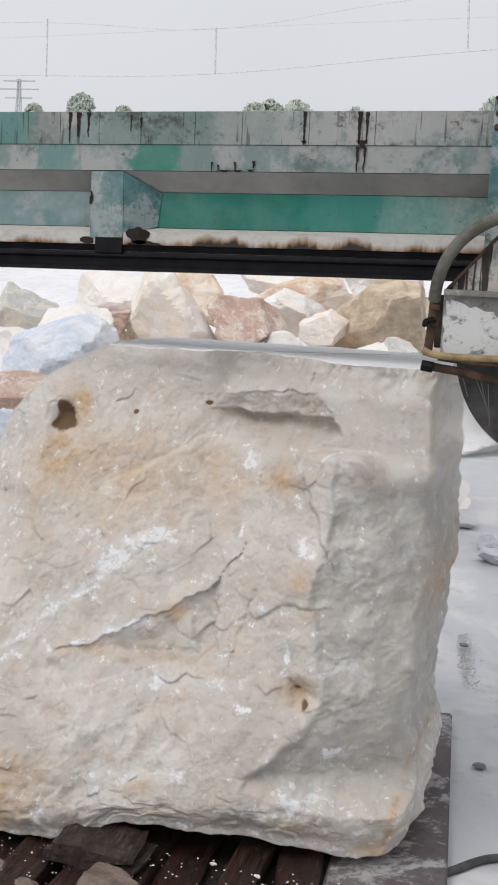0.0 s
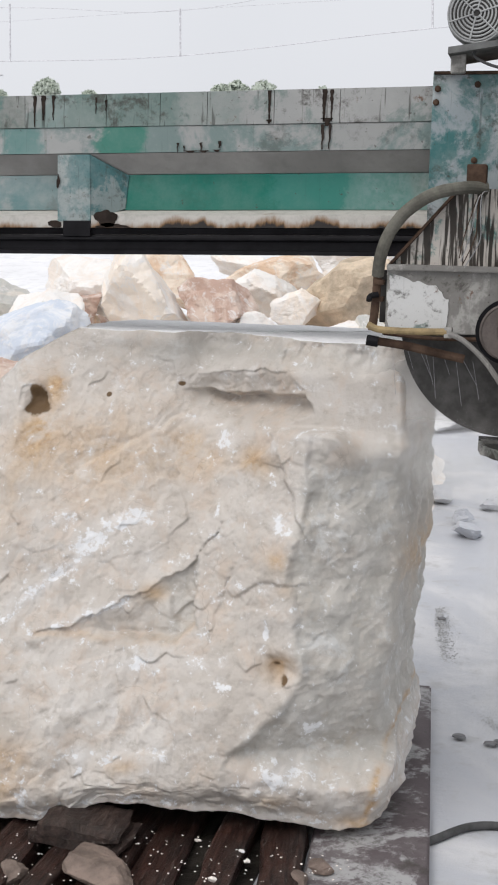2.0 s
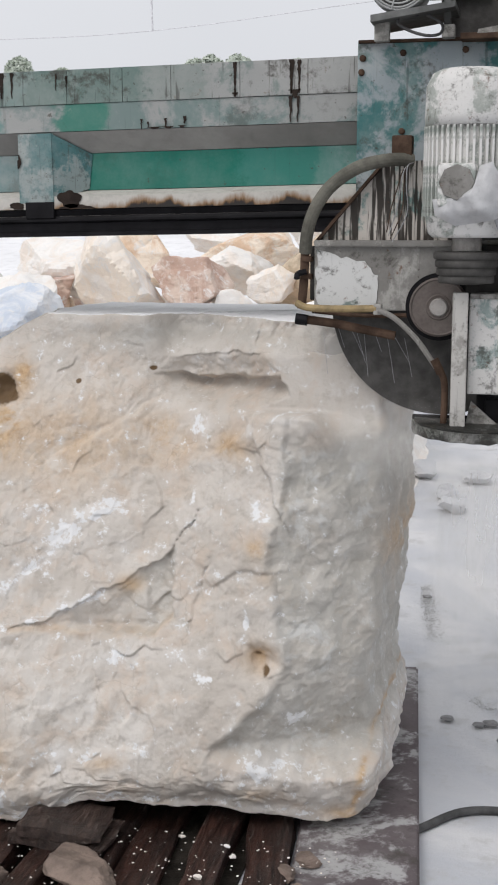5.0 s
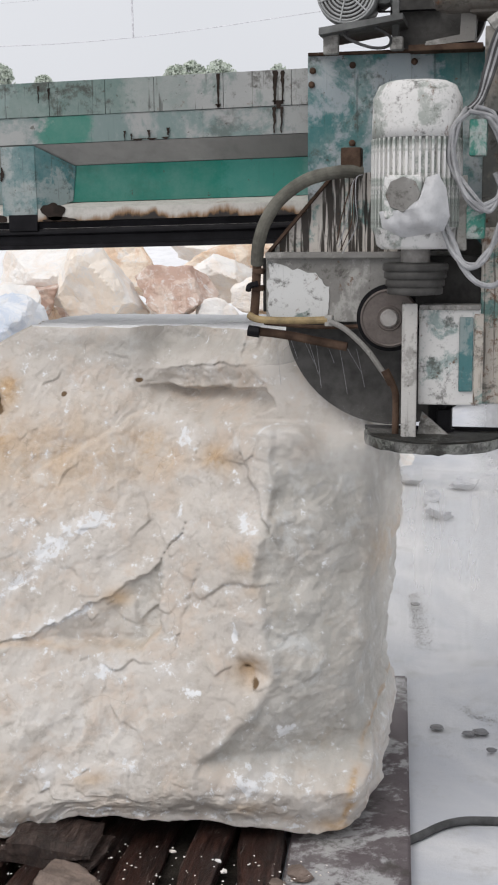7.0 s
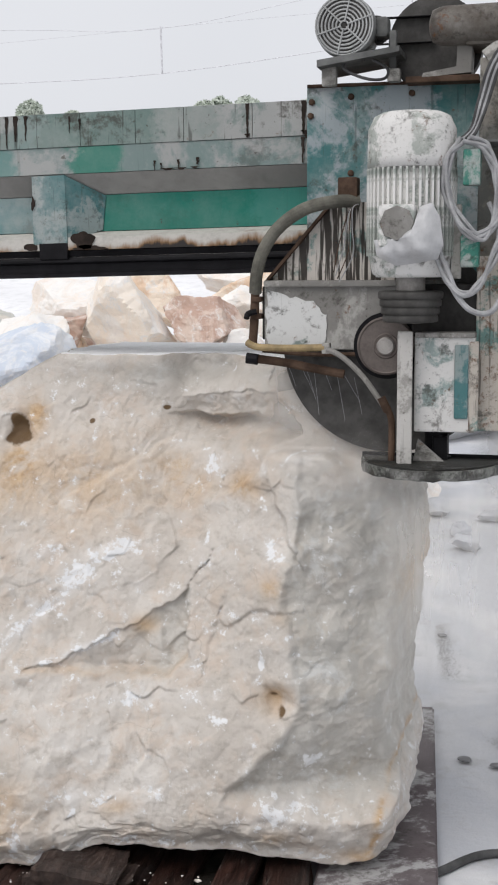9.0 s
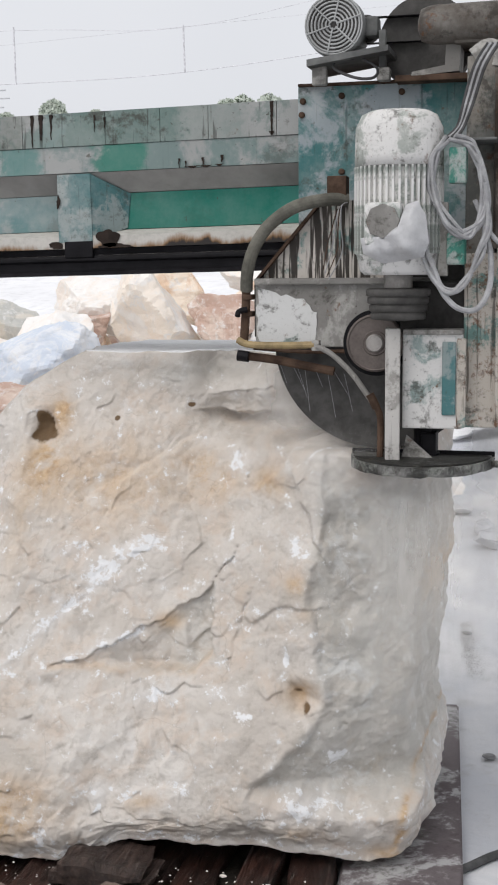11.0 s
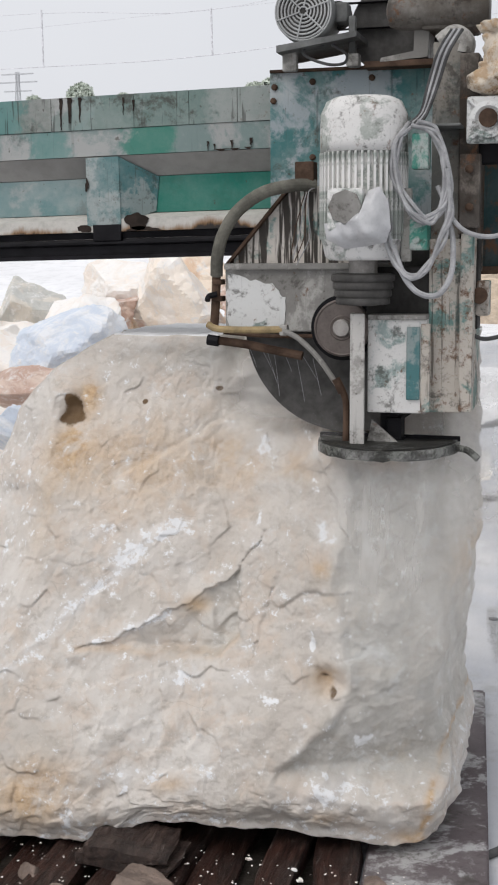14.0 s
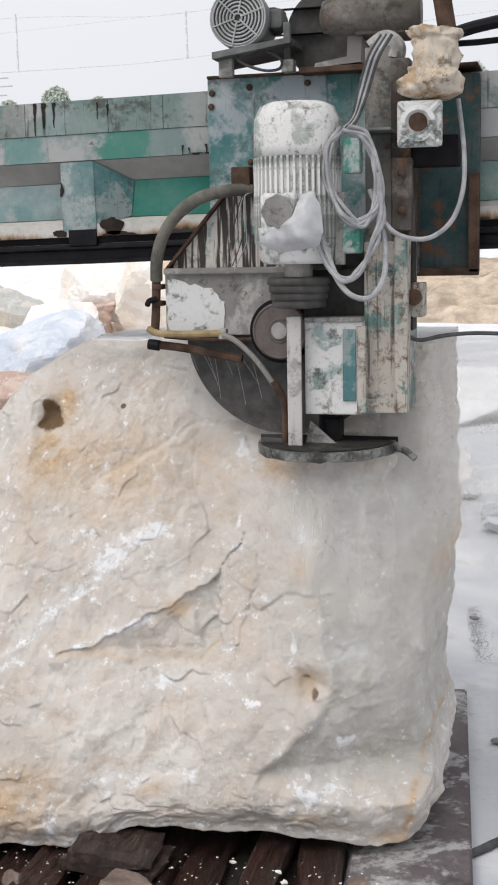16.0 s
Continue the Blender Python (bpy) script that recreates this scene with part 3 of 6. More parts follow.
def front_y(x, z):
    jx = x + 0.016 * fbm((x, 2, z), 13.0, 4)
    jz = z + 0.013 * fbm((x, 6, z), 13.0, 4)
    wx = x + 0.05 * fbm((x, 3.1, z), 3.0, 3)
    wz = z + 0.05 * fbm((x, 9.7, z), 3.0, 3)
    base = 4.11 + 0.20 * (x + 0.5) + 0.06 * smooth(0.2, 1.0, z)
    lean = (0.03 + 0.50 * smooth(-0.6, -1.35, x)) * (max(0, z - 0.15) / 1.4) ** 1.25
    y = base + lean
    # the broken flank beside the ridge, and the foot that stands out below it
    edge = lerp_table(RIDGE, jz)
    if jx > edge:
        foot = lerp_table(FOOT, jx)
        k = 0.22 + 0.78 * smooth(foot - 0.07, foot + 0.03, jz)
        y += 0.54 * (jx - edge) * (1.0 - 0.85 * smooth(1.36, 1.52, z)) * k + 0.016 * smooth(0, 0.03, jx - edge) * k
    cut = lerp_table(CHAMFER, z) + 0.03 * fbm((0, 2, z), 4.0, 3)
    if x < cut:
        y += 0.85 * (cut - x) * smooth(0.35, 0.9, z)
    y += 0.36 * facet(C_AT, wx, wz, 0.15)
    y += (0.42 - 0.16 * smooth(-0.03, 0.05, jx - edge)) * facet(F_AT, wx + 0.02 * fbm((x, 5, z), 11.0, 2), wz, 0.008)
    y += 0.013 * fbm((x, 0, z), 3.2, 7) + 0.006 * fbm((x * 1.4, 11, z), 14.0, 5)
    y += 0.0045 * noise.ridged_multi_fractal(Vector((x * 4 + z * 2, 2.0, z * 6 - x * 2)), 0.8, 2.1, 6, 1.0, 2.0)
    # a flake has come away here: it deepens to the right and below
    if inside(SCAR, jx, jz):
        up = dist_to(SPUR, jx, jz)[0]
        low = min(dist_to(SHELF, jx, jz)[0], dist_to(CRACK, jx, jz)[0])
        y += min((0.072 + 0.016 * fbm((x, 23, z), 12.0, 4)) * up / (up + low + 0.001), 0.55 * up) * smooth(0.0, 0.014, low) * smooth(-1.78, -1.50, x)
        d, side = dist_to(INNER, jx, jz)
        y += 0.014 * smooth(0.0, 0.02, d) * (1 if side < 0 else 0) * smooth(0.0, 0.04, low)
        y += 0.45 * facet(F_AT, wx, wz, 0.006)
    else:
        y -= 0.014 * math.exp(-(dist_to(SPUR, jx, jz)[0] / 0.05) ** 2)
    for line, width, deep, lift in ((HOOK, 0.009, 0.006, 0.006), (SLIT, 0.007, 0.014, 0.016), (SPALL, 0.010, 0.006, 0.012), (HAIR, 0.006, 0.009, 0.006), (HAIR_B, 0.006, 0.009, 0.005), (CREASE, 0.010, 0.004, -0.007), (SEAM, 0.008, 0.008, 0.0), (CRACK, 0.009, 0.006, 0.0), (SHELF, 0.010, 0.008, 0.0)):
        d, side = dist_to(line, jx, jz)
        if d < 0.16:
            y += deep * (0.4 + 1.2 * abs(fbm((x, 13, z), 9.0, 2))) * math.exp(-(d / width) ** 2)
            y += lift * math.copysign(min(1.0, d / 0.007), side) * math.exp(-(d / 0.05) ** 2)
    hx, hz = jx + 1.90, jz - 1.54
    y += 0.055 * math.exp(-((hx / 0.035) ** 2 + (hz / 0.055) ** 2))
    y += 0.05 * math.exp(-(((jx + 0.855) / 0.055) ** 2 + ((jz - 0.665) / 0.04) ** 2))
    # the long notch of earlier cuts: a floor that catches light and an overhung back
    zt, zb = lerp_table(NOTCH_TOP, jx), lerp_table(NOTCH_LOW, jx)
    if zb < jz < zt + 0.02 and -1.40 < jx:
        h = (jz - zb) / max(0.02, zt - zb)
        k = smooth(-1.385, -1.20, jx) * smooth(0.0, 0.05, lerp_table(NOTCH_END, jz) - jx)
        prof = smooth(-0.05, 0.52, h) * (1 - 0.62 * smooth(0.58, 0.70, h) - 0.38 * smooth(0.72, 1.10, h))
        y += 0.15 * k * prof + 0.010 * k * noise.ridged_multi_fractal(Vector((x * 9 - z * 5, 4.0, z * 12)), 0.8, 2.1, 4, 1.0, 2.0) * smooth(0.45, 0.6, h)
    # the step of earlier passes, in which the blade runs
    ramp_low = 1.505 - 0.16 * smooth(-0.72, -0.58, x)
    back = smooth(ramp_low, 1.525, z) * smooth(-1.33, -1.15, x)
    y += max(0.0, 4.345 - y) * back
    y += (0.05 + 0.03 * fbm((x, 27, z), 9.0, 4)) * smooth(1.69, 1.80, z + 0.03 * fbm((x, 19, 0), 5.0, 3))
    if z > 1.60:
        k = smooth(1.60, 1.80, z) * smooth(-1.25, -1.40, x)
        y += (4.52 - y) * 0.8 * k
    return y


def stain_shade_at(x, z):
    x += 0.012 * fbm((x, 51, z), 12.0, 3)
    z += 0.012 * fbm((x, 57, z), 12.0, 3)

    def blob(cx, cz, rx, rz):
        return math.exp(-(((x - cx) / rx) ** 2 + ((z - cz) / rz) ** 2))

    def near(line, w):
        return math.exp(-(dist_to(line, x, z)[0] / w) ** 2)
    tan = blob(-1.84, 1.60, 0.05, 0.06) + 0.9 * blob(-1.88, 1.43, 0.07, 0.10) + 0.62 * blob(-1.62, 1.36, 0.30, 0.17) + 0.95 * blob(-0.865, 0.685, 0.055, 0.05)
    tan += 0.85 * blob(-1.02, 1.385, 0.07, 0.05) + 0.8 * blob(-0.889, 1.054, 0.035, 0.035) + 1.0 * blob(-1.85, 0.27, 0.16, 0.11) + 0.45 * blob(-1.25, 1.36, 0.12, 0.06) + 0.35 * blob(-1.95, 1.2, 0.06, 0.2) + 0.7 * blob(-1.387, 0.325, 0.07, 0.03)
    tan += 0.6 * blob(-0.87, 0.22, 0.05, 0.03) + 0.9 * blob(-0.60, 0.12, 0.06, 0.03) + 0.9 * blob(-1.364, 0.888, 0.05, 0.03) + 0.7 * blob(-0.445, 1.02, 0.035, 0.12) + 0.4 * blob(-1.30, 1.42, 0.10, 0.06)
    tan += 0.95 * near(BROWN_EDGE, 0.015) * smooth(-0.45, 0.10, fbm((x, 61, z), 14.0, 3)) + 0.4 * near(SHELF, 0.012) + 0.35 * blob(-0.86, 0.96, 0.04, 0.03)
    white = 0.9 * near(WHITE_BAND, 0.022) + 0.75 * blob(-1.627, 1.067, 0.07, 0.05) + 0.75 * blob(-1.742, 1.13, 0.05, 0.03) + 0.8 * blob(-1.454, 1.142, 0.08, 0.03)
    white += 0.9 * near(WHITE_LINE, 0.014) + 0.8 * blob(-1.377, 0.653, 0.06, 0.03) + 0.7 * blob(-1.153, 0.671, 0.05, 0.025) + 0.8 * blob(-1.035, 0.606, 0.05, 0.02) + 0.8 * blob(-0.857, 0.296, 0.11, 0.05)
    white += 0.8 * blob(-0.745, 0.453, 0.06, 0.05) + 0.8 * blob(-1.431, 0.348, 0.05, 0.025) + 0.8 * blob(-1.284, 0.377, 0.035, 0.03) + 0.8 * blob(-1.549, 0.353, 0.04, 0.04) + 0.8 * blob(-1.72, 0.20, 0.05, 0.06)
    white += 0.9 * blob(-1.14, 1.44, 0.05, 0.05) + 0.8 * blob(-0.887, 1.183, 0.035, 0.06) + 0.6 * blob(-1.186, 1.166, 0.03, 0.02) + 0.8 * blob(-0.92, 0.82, 0.015, 0.07) + 0.6 * blob(-1.05, 0.95, 0.04, 0.02)
    white += 0.6 * near(BOTTOM_RIM, 0.022) + 0.7 * blob(-0.44, 0.30, 0.03, 0.14) + 0.25 * smooth(-1.97, -2.06, x) * smooth(0.6, 0.9, z) + 0.6 * blob(-0.80, 1.50, 0.05, 0.02)
    # grey stone tone; on the flank and in the scar it also paints shade
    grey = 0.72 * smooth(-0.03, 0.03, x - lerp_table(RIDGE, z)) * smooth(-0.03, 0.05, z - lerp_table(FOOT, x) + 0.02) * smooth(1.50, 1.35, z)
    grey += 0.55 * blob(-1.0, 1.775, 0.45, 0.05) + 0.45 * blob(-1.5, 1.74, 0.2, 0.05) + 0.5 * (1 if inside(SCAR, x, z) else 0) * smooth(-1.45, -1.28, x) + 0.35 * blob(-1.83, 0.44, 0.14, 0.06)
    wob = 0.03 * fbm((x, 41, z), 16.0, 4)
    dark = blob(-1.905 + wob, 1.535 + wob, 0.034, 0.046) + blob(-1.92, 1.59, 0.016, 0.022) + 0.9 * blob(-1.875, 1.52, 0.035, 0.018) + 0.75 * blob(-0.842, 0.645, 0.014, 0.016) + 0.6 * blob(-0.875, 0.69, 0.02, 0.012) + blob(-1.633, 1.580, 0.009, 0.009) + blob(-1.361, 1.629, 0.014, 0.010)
    return [min(1, tan), min(1, white), min(1, grey), min(1, 1.3 * dark)]


def build_block():
    nf, nr, nb, nl, levels = 400, 26, 30, 26, 360
    zs = sorted([BOTTOM + (TOP - BOTTOM) * i / levels for i in range(levels + 1)] + [LEDGE - 0.002, LEDGE + 0.002])
    rings, stains = [], []
    for z in zs:
        xl, xr = lerp_table(LEFT, z), lerp_table(RIGHT, z) + 0.03 * fbm((0, 4, z), 5.0, 5)
        back = 5.30 + 0.03 * fbm((0, 8, z), 3.0, 3)
        yl, yr = front_y(xl, z), front_y(xr, z)
        ring = []
        for i in range(nf):
            x = xl + (xr - xl) * i / (nf - 1)
            y = front_y(x, z)
            rim = min(i, nf - 1 - i) / 7
            if rim < 1:
                y += 0.035 * (1 - rim) ** 2
            zz = z
            low = smooth(BOTTOM + 0.22, BOTTOM, z)
            zz += low * (lerp_table(UNDERSIDE, x) - BOTTOM + 0.012 * fbm((x, 1.5, 0), 9.0, 4))
            if z == zs[-1]:
                zz += 0.006 * fbm((x, y, 0), 9.0, 3)
            ring.append((x, y + low * low * 0.05, zz))
        for i in range(1, nr + 1):
            t = i / (nr + 1)
            ring.append((xr + 0.02 * math.sin(t * 3.1) * smooth(TOP, 1.2, z) + 0.03 * fbm((1, t * 2, z), 4.0, 4), yr + 0.05 + (back - yr - 0.05) * t, z))
        for i in range(nb):
            t = i / (nb - 1)
            ring.append((xr + (xl - xr) * t, back + 0.06 * fbm((t * 3, 3, z), 3.0, 4), z))
        for i in range(1, nl + 1):
            t = i / (nl + 1)
            ring.append((xl - 0.05 * math.sin(t * 3.1) + 0.03 * fbm((7, t * 2, z), 4.0, 4), back + (yl + 0.05 - back) * t, z))
        rings.append(ring)
    n = len(rings[0])
    verts = [p for r in rings for p in r]
    faces = [(a * n + i, a * n + (i + 1) % n, (a + 1) * n + (i + 1) % n, (a + 1) * n + i) for a in range(len(rings) - 1) for i in range(n)]
    # the underside is hollowed behind its rim
    mid = Vector((-1.4, 4.7, 0))
    low_ring = len(verts)
    verts += [(p[0] + 0.3 * (mid.x - p[0]), p[1] + 0.3 * (mid.y - p[1]), p[2] + 0.01) for p in rings[0]]
    faces += [(low_ring + i, low_ring + (i + 1) % n, (i + 1) % n, i) for i in range(n)]
    faces.append(tuple(low_ring + i for i in range(n))[::-1])
    faces.append(tuple((len(rings) - 1) * n + i for i in range(n)))
    me = bpy.data.meshes.new("stone_block")
    me.from_pydata(verts, [], faces)
    me.materials.append(MARBLE)
    at = me.color_attributes.new("stain_shade", "FLOAT_COLOR", "POINT")
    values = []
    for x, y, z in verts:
        values += stain_shade_at(x, z)
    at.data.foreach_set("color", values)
    me.materials.append(TOPDUST)
    for p in me.polygons:
        p.use_smooth = True
    me.polygons[len(me.polygons) - 1].use_smooth = False
    me.polygons[len(me.polygons) - 1].material_index = 1
    ob = new("stone_block", me)
    tagged(ob, "huge rough cream marble block, half sawn, resting on timbers", "stone block")


TOPDUST = plain("wet_white_slurry", (0.90, 0.90, 0.90), 0.65, vary=0.03, scale=6.0, bump=0.1)
build_block()


# ------------------------------------------------------------------ what the block stands on
def sleeper(at, size, yaw, pitch=0.0, material=None, name="timber", label=""):
    r = random.Random(hash((round(at[0], 3), round(at[1], 3))) % 9999)
    bm = bmesh.new()
    sx, sy, sz = size
    bmesh.ops.create_cube(bm, size=1.0)
    bmesh.ops.subdivide_edges(bm, edges=bm.edges[:], cuts=9, use_grid_fill=True)
    k = r.uniform(0, 50)
    for v in bm.verts:
        p = Vector((v.co.x * sx, v.co.y * sy, v.co.z * sz))
        edge = (abs(v.co.x) > 0.49) + (abs(v.co.z) > 0.49)
        p += Vector((fbm((p.x * 3 + k, p.y, p.z), 5, 4), 0.3 * fbm((p.x, p.y + k, p.z), 5, 3), fbm((p.x + k, p.y, p.z * 3), 6, 4))) * 0.022
        if edge == 2:
            p.x *= 0.95
            p.z *= 0.93
        v.co = p
    ob = part(name, bm, material or SLEEPER)
    ob.matrix_world = pose(*at, pitch, 0, yaw)
    return tagged(ob, label or "dark tarred wooden sleeper under the block, dusted with chips", "timber", "timbers under the block")


def build_base():
    corner, near = Vector((-0.474, 5.939, 0.050)), Vector((-0.299, 4.100, 0.050))
    d = (near - corner).normalized()
    bm = bmesh.new()
    left = Vector((-1.0, -0.09, 0)) * 0.42
    pts = [corner, corner + left, corner + left + d * 3.2, corner + d * 3.2]
    f = [bm.verts.new((p.x, p.y, 0.052)) for p in pts]
    g = [bm.verts.new((p.x, p.y, -0.02)) for p in pts]
    bm.faces.new(f)
    bm.faces.new(g[::-1])
    for i in range(4):
        bm.faces.new((f[i], f[(i + 1) % 4], g[(i + 1) % 4], g[i]))
    bmesh.ops.recalc_face_normals(bm, faces=bm.faces)
    bmesh.ops.bevel(bm, geom=bm.edges[:], offset=0.008, segments=2, affect="EDGES")
    tagged(part("base_plate", bm, PLATE), "muddy brown steel base plate lying on the dust", "base plate")
    # near-black sheet, added to darken the gaps between the timbers
    mud = box((-2.9, 2.6, -0.02), (corner.x - 0.40, 5.3, 0.012), 0.004)
    tagged(part("mud_bed", mud, GAP_DARK), "near-black bed added to darken the gaps between the timbers", "mud", kind="structure")
    x = -2.45
    i = 0
    while x < -0.80:
        w = 0.105 + 0.065 * ((i * 37) % 5) / 5
        k = smooth(-1.25, -0.8, x)
        sleeper((x + 0.06, 4.05 + 0.05 * ((i * 3) % 4), 0.045 - 0.012 * ((i * 5) % 4)), (w, 1.5, 0.085), 1.5 + 6 * k + 1.2 * ((i * 7) % 5 - 2), 0.6 * ((i * 13) % 5 - 2))
        x += w + 0.022 + 0.022 * ((i * 11) % 3)
        i += 1
    for k, (bx, by, bs, kind, word) in enumerate(((-0.70, 3.84, 0.03, "brown", "brown"), (-0.64, 3.70, 0.04, "brown", "brown"), (-0.76, 3.66, 0.03, "brown", "brown"), (-0.66, 3.95, 0.035, "brown", "brown"), (-0.72, 3.52, 0.05, "brown", "brown"), (-1.62, 3.60, 0.05, "brown", "brown"), (-1.78, 3.72, 0.04, "brown", "brown"))):
        b = boulder((bx, by, 0.075), (bs * 1.3, bs, bs * 0.7), kind, 60 + k, "small " + word + " stone beside the timbers")
        b["group"] = "stones on the timbers"
    for z, a, sx in ((0.10, -4, 0.34), (0.135, 3, 0.30)):
        p = (-1.485, 3.846, 0.100)
        sleeper((p[0], p[1] + 0.05, z), (sx, 0.22, 0.035), a, material=PLANK, name="plank", label="weathered split plank wedged under the block")
    p = (-1.402, 3.662, 0.100)
    b = boulder((p[0] + 0.02, p[1] - 0.02, 0.105), (0.17, 0.085, 0.045), "brown", 41, "broken brown stone lying on the timbers")
    b["group"] = "stones on the timbers"


# ------------------------------------------------------------------ gantry beam
def build_beam():
    beam = empty("gantry_beam", (0, 0, 0), "long weathered green and whitewashed steel gantry beam with black rail", "gantry beam")
    x0, x1 = -7.0, 4.0
    y = 4.52
    def strip(name, profile, material, label="", x0=x0, x1=x1):
        bm = bmesh.new()
        n = 110
        rows = []
        for i in range(n + 1):
            x = x0 + (x1 - x0) * i / n
            rows.append([bm.verts.new((x, p + 0.0015 * fbm((x, p, q), 4.0, 3), q + 0.001 * fbm((x, q, p), 3.0, 2))) for p, q in profile])
        k = len(profile)
        for a, b in zip(rows, rows[1:]):
            for j in range(k):
                bm.faces.new((a[j], a[(j + 1) % k], b[(j + 1) % k], b[j]))
        bm.faces.new(rows[0][::-1])
        bm.faces.new(rows[-1])
        bmesh.ops.recalc_face_normals(bm, faces=bm.faces)
        return part(name, bm, material, beam, label)
    # upper plates between the welded joints
    joints = [-7.0, -5.6, -4.4, -3.2, -2.46, -1.985, -1.66, -1.45, -1.27, -1.02, -0.78, -0.2, 0.6, 1.5, 2.6, 4.0]
    for a, b in zip(joints, joints[1:]):
        part("upper_plate", box((a + 0.0008, y, 2.5725), (b - 0.0008, y + 0.10, 2.692), 0.0015), BEAM_WHITE, beam)
    strip("middle_band", [(y + 0.004, 2.571), (y + 0.004, 2.477), (y + 0.06, 2.477), (y + 0.06, 2.571)], BEAM_BAND)
    strip("sloped_band", [(y + 0.005, 2.475), (y + 0.075, 2.403), (y + 0.12, 2.403), (y + 0.12, 2.475)], BEAM_GREY)
    web = [(y + 0.076, 2.401), (y + 0.076, 2.270), (y + 0.13, 2.270), (y + 0.13, 2.401)]
    strip("green_web", web, BEAM_GREEN, "faded green painted web", x0=-1.752)
    strip("teal_web", web, BEAM_WEB, "dusty teal painted web", x1=-1.753)
    strip("lower_flange", [(y + 0.078, 2.268), (y - 0.002, 2.247), (y - 0.004, 2.202), (y + 0.13, 2.202), (y + 0.13, 2.268)], LIP)
    strip("rust_edge", [(y + 0.006, 2.200), (y + 0.012, 2.178), (y + 0.14, 2.178), (y + 0.14, 2.200)], BLACK)
    strip("body", [(y + 0.132, 2.688), (y + 0.62, 2.688), (y + 0.62, 2.18), (y + 0.142, 2.18)], BEAM_GREY)
    strip("rail", [(y - 0.03, 2.166), (y - 0.03, 2.158), (y - 0.012, 2.150), (y - 0.012, 2.122), (y - 0.03, 2.116), (y - 0.03, 2.103), (y + 0.10, 2.103), (y + 0.10, 2.176), (y + 0.008, 2.176), (y + 0.002, 2.166)], BLACK, "greasy black steel rail")
    # stiffeners
    for xs in (-4.6, -3.2, -1.752, -0.02, 1.4, 2.8):
        bm = bmesh.new()
        add_prism(bm, [(xs - 0.098, 2.472), (xs + 0.030, 2.472), (xs + 0.035, 2.225), (xs - 0.098, 2.225)], y - 0.006, y + 0.09)
        part("stiffener", bm, BEAM_TEAL, beam, "teal box stiffener, stained below")
        for s in (-1, 1):
            bm = bmesh.new()
            a = xs + (0.030 if s > 0 else -0.098)
            q = [(a, y - 0.003, 2.470), (a + s * (0.13 if s > 0 else 0.03), y + 0.072, 2.398), (a + s * (0.115 if s > 0 else 0.03), y + 0.072, 2.275), (a, y - 0.003, 2.225)]
            f = [bm.verts.new(v) for v in q]
            g = [bm.verts.new((v[0], v[1] + 0.02, v[2])) for v in q]
            bm.faces.new(f)
            bm.faces.new(g[::-1])
            for i in range(4):
                bm.faces.new((f[i], f[(i + 1) % 4], g[(i + 1) % 4], g[i]))
            bmesh.ops.recalc_face_normals(bm, faces=bm.faces)
            part("cheek", bm, BEAM_TEAL, beam)
        part("foot", box((xs - 0.075, y - 0.010, 2.168), (xs + 0.035, y + 0.05, 2.228), 0.003), BLACK, beam)
    # posts that carry the beam at its ends
    for xs in (-6.6, 3.6):
        part("post", box((xs - 0.25, y + 0.05, 0.0), (xs + 0.25, y + 0.55, 2.10), 0.01), BEAM_WHITE, beam)


build_beam()


# ------------------------------------------------------------------ the saw carriage
SAW_AT = (-0.6, 4.2, 2.0)
SAW_ROWS = [
    (0.0, 0.6980),
    (0.5, 0.6738),
    (1.0, 0.6580),
    (1.5, 0.6355),
    (2.0, 0.6153),
    (2.5, 0.5944),
    (3.0, 0.5701),
    (3.5, 0.5446),
    (4.0, 0.5192),
    (4.2, 0.5083),
    (6.3, 0.3934),
    (6.5, 0.3822),
    (7.0, 0.3520),
    (7.5, 0.3301),
    (8.0, 0.3025),
    (8.2, 0.2928),
    (10.3, 0.1770),
    (10.5, 0.1657),
    (11.0, 0.1359),
    (11.5, 0.1006),
    (12.0, 0.0694),
    (12.5, 0.0363),
    (13.0, 0.0000),
    (13.5, -0.0359),
    (14.0, -0.0680),
    (14.5, -0.1016),
    (15.0, -0.1296),
    (15.5, -0.1646),
    (16.0, -0.1976),
]
saw = empty("saw_carriage", SAW_AT, "weathered green stone saw with motor, blade and hoses", "stone saw")


def v3(p, dx=0.0, dy=0.0, dz=0.0):
    return (p[0] + dx, p[1] + dy, p[2] + dz)


def slab(name, lo, hi, depth, material, label="", bevel=0.005, parent=None):
    """A plate from its upper corner to its lower corner, depth metres thick behind its face."""
    return part(name, box(lo, (hi[0], lo[1] + depth, hi[2]), bevel), material, parent or saw, label)


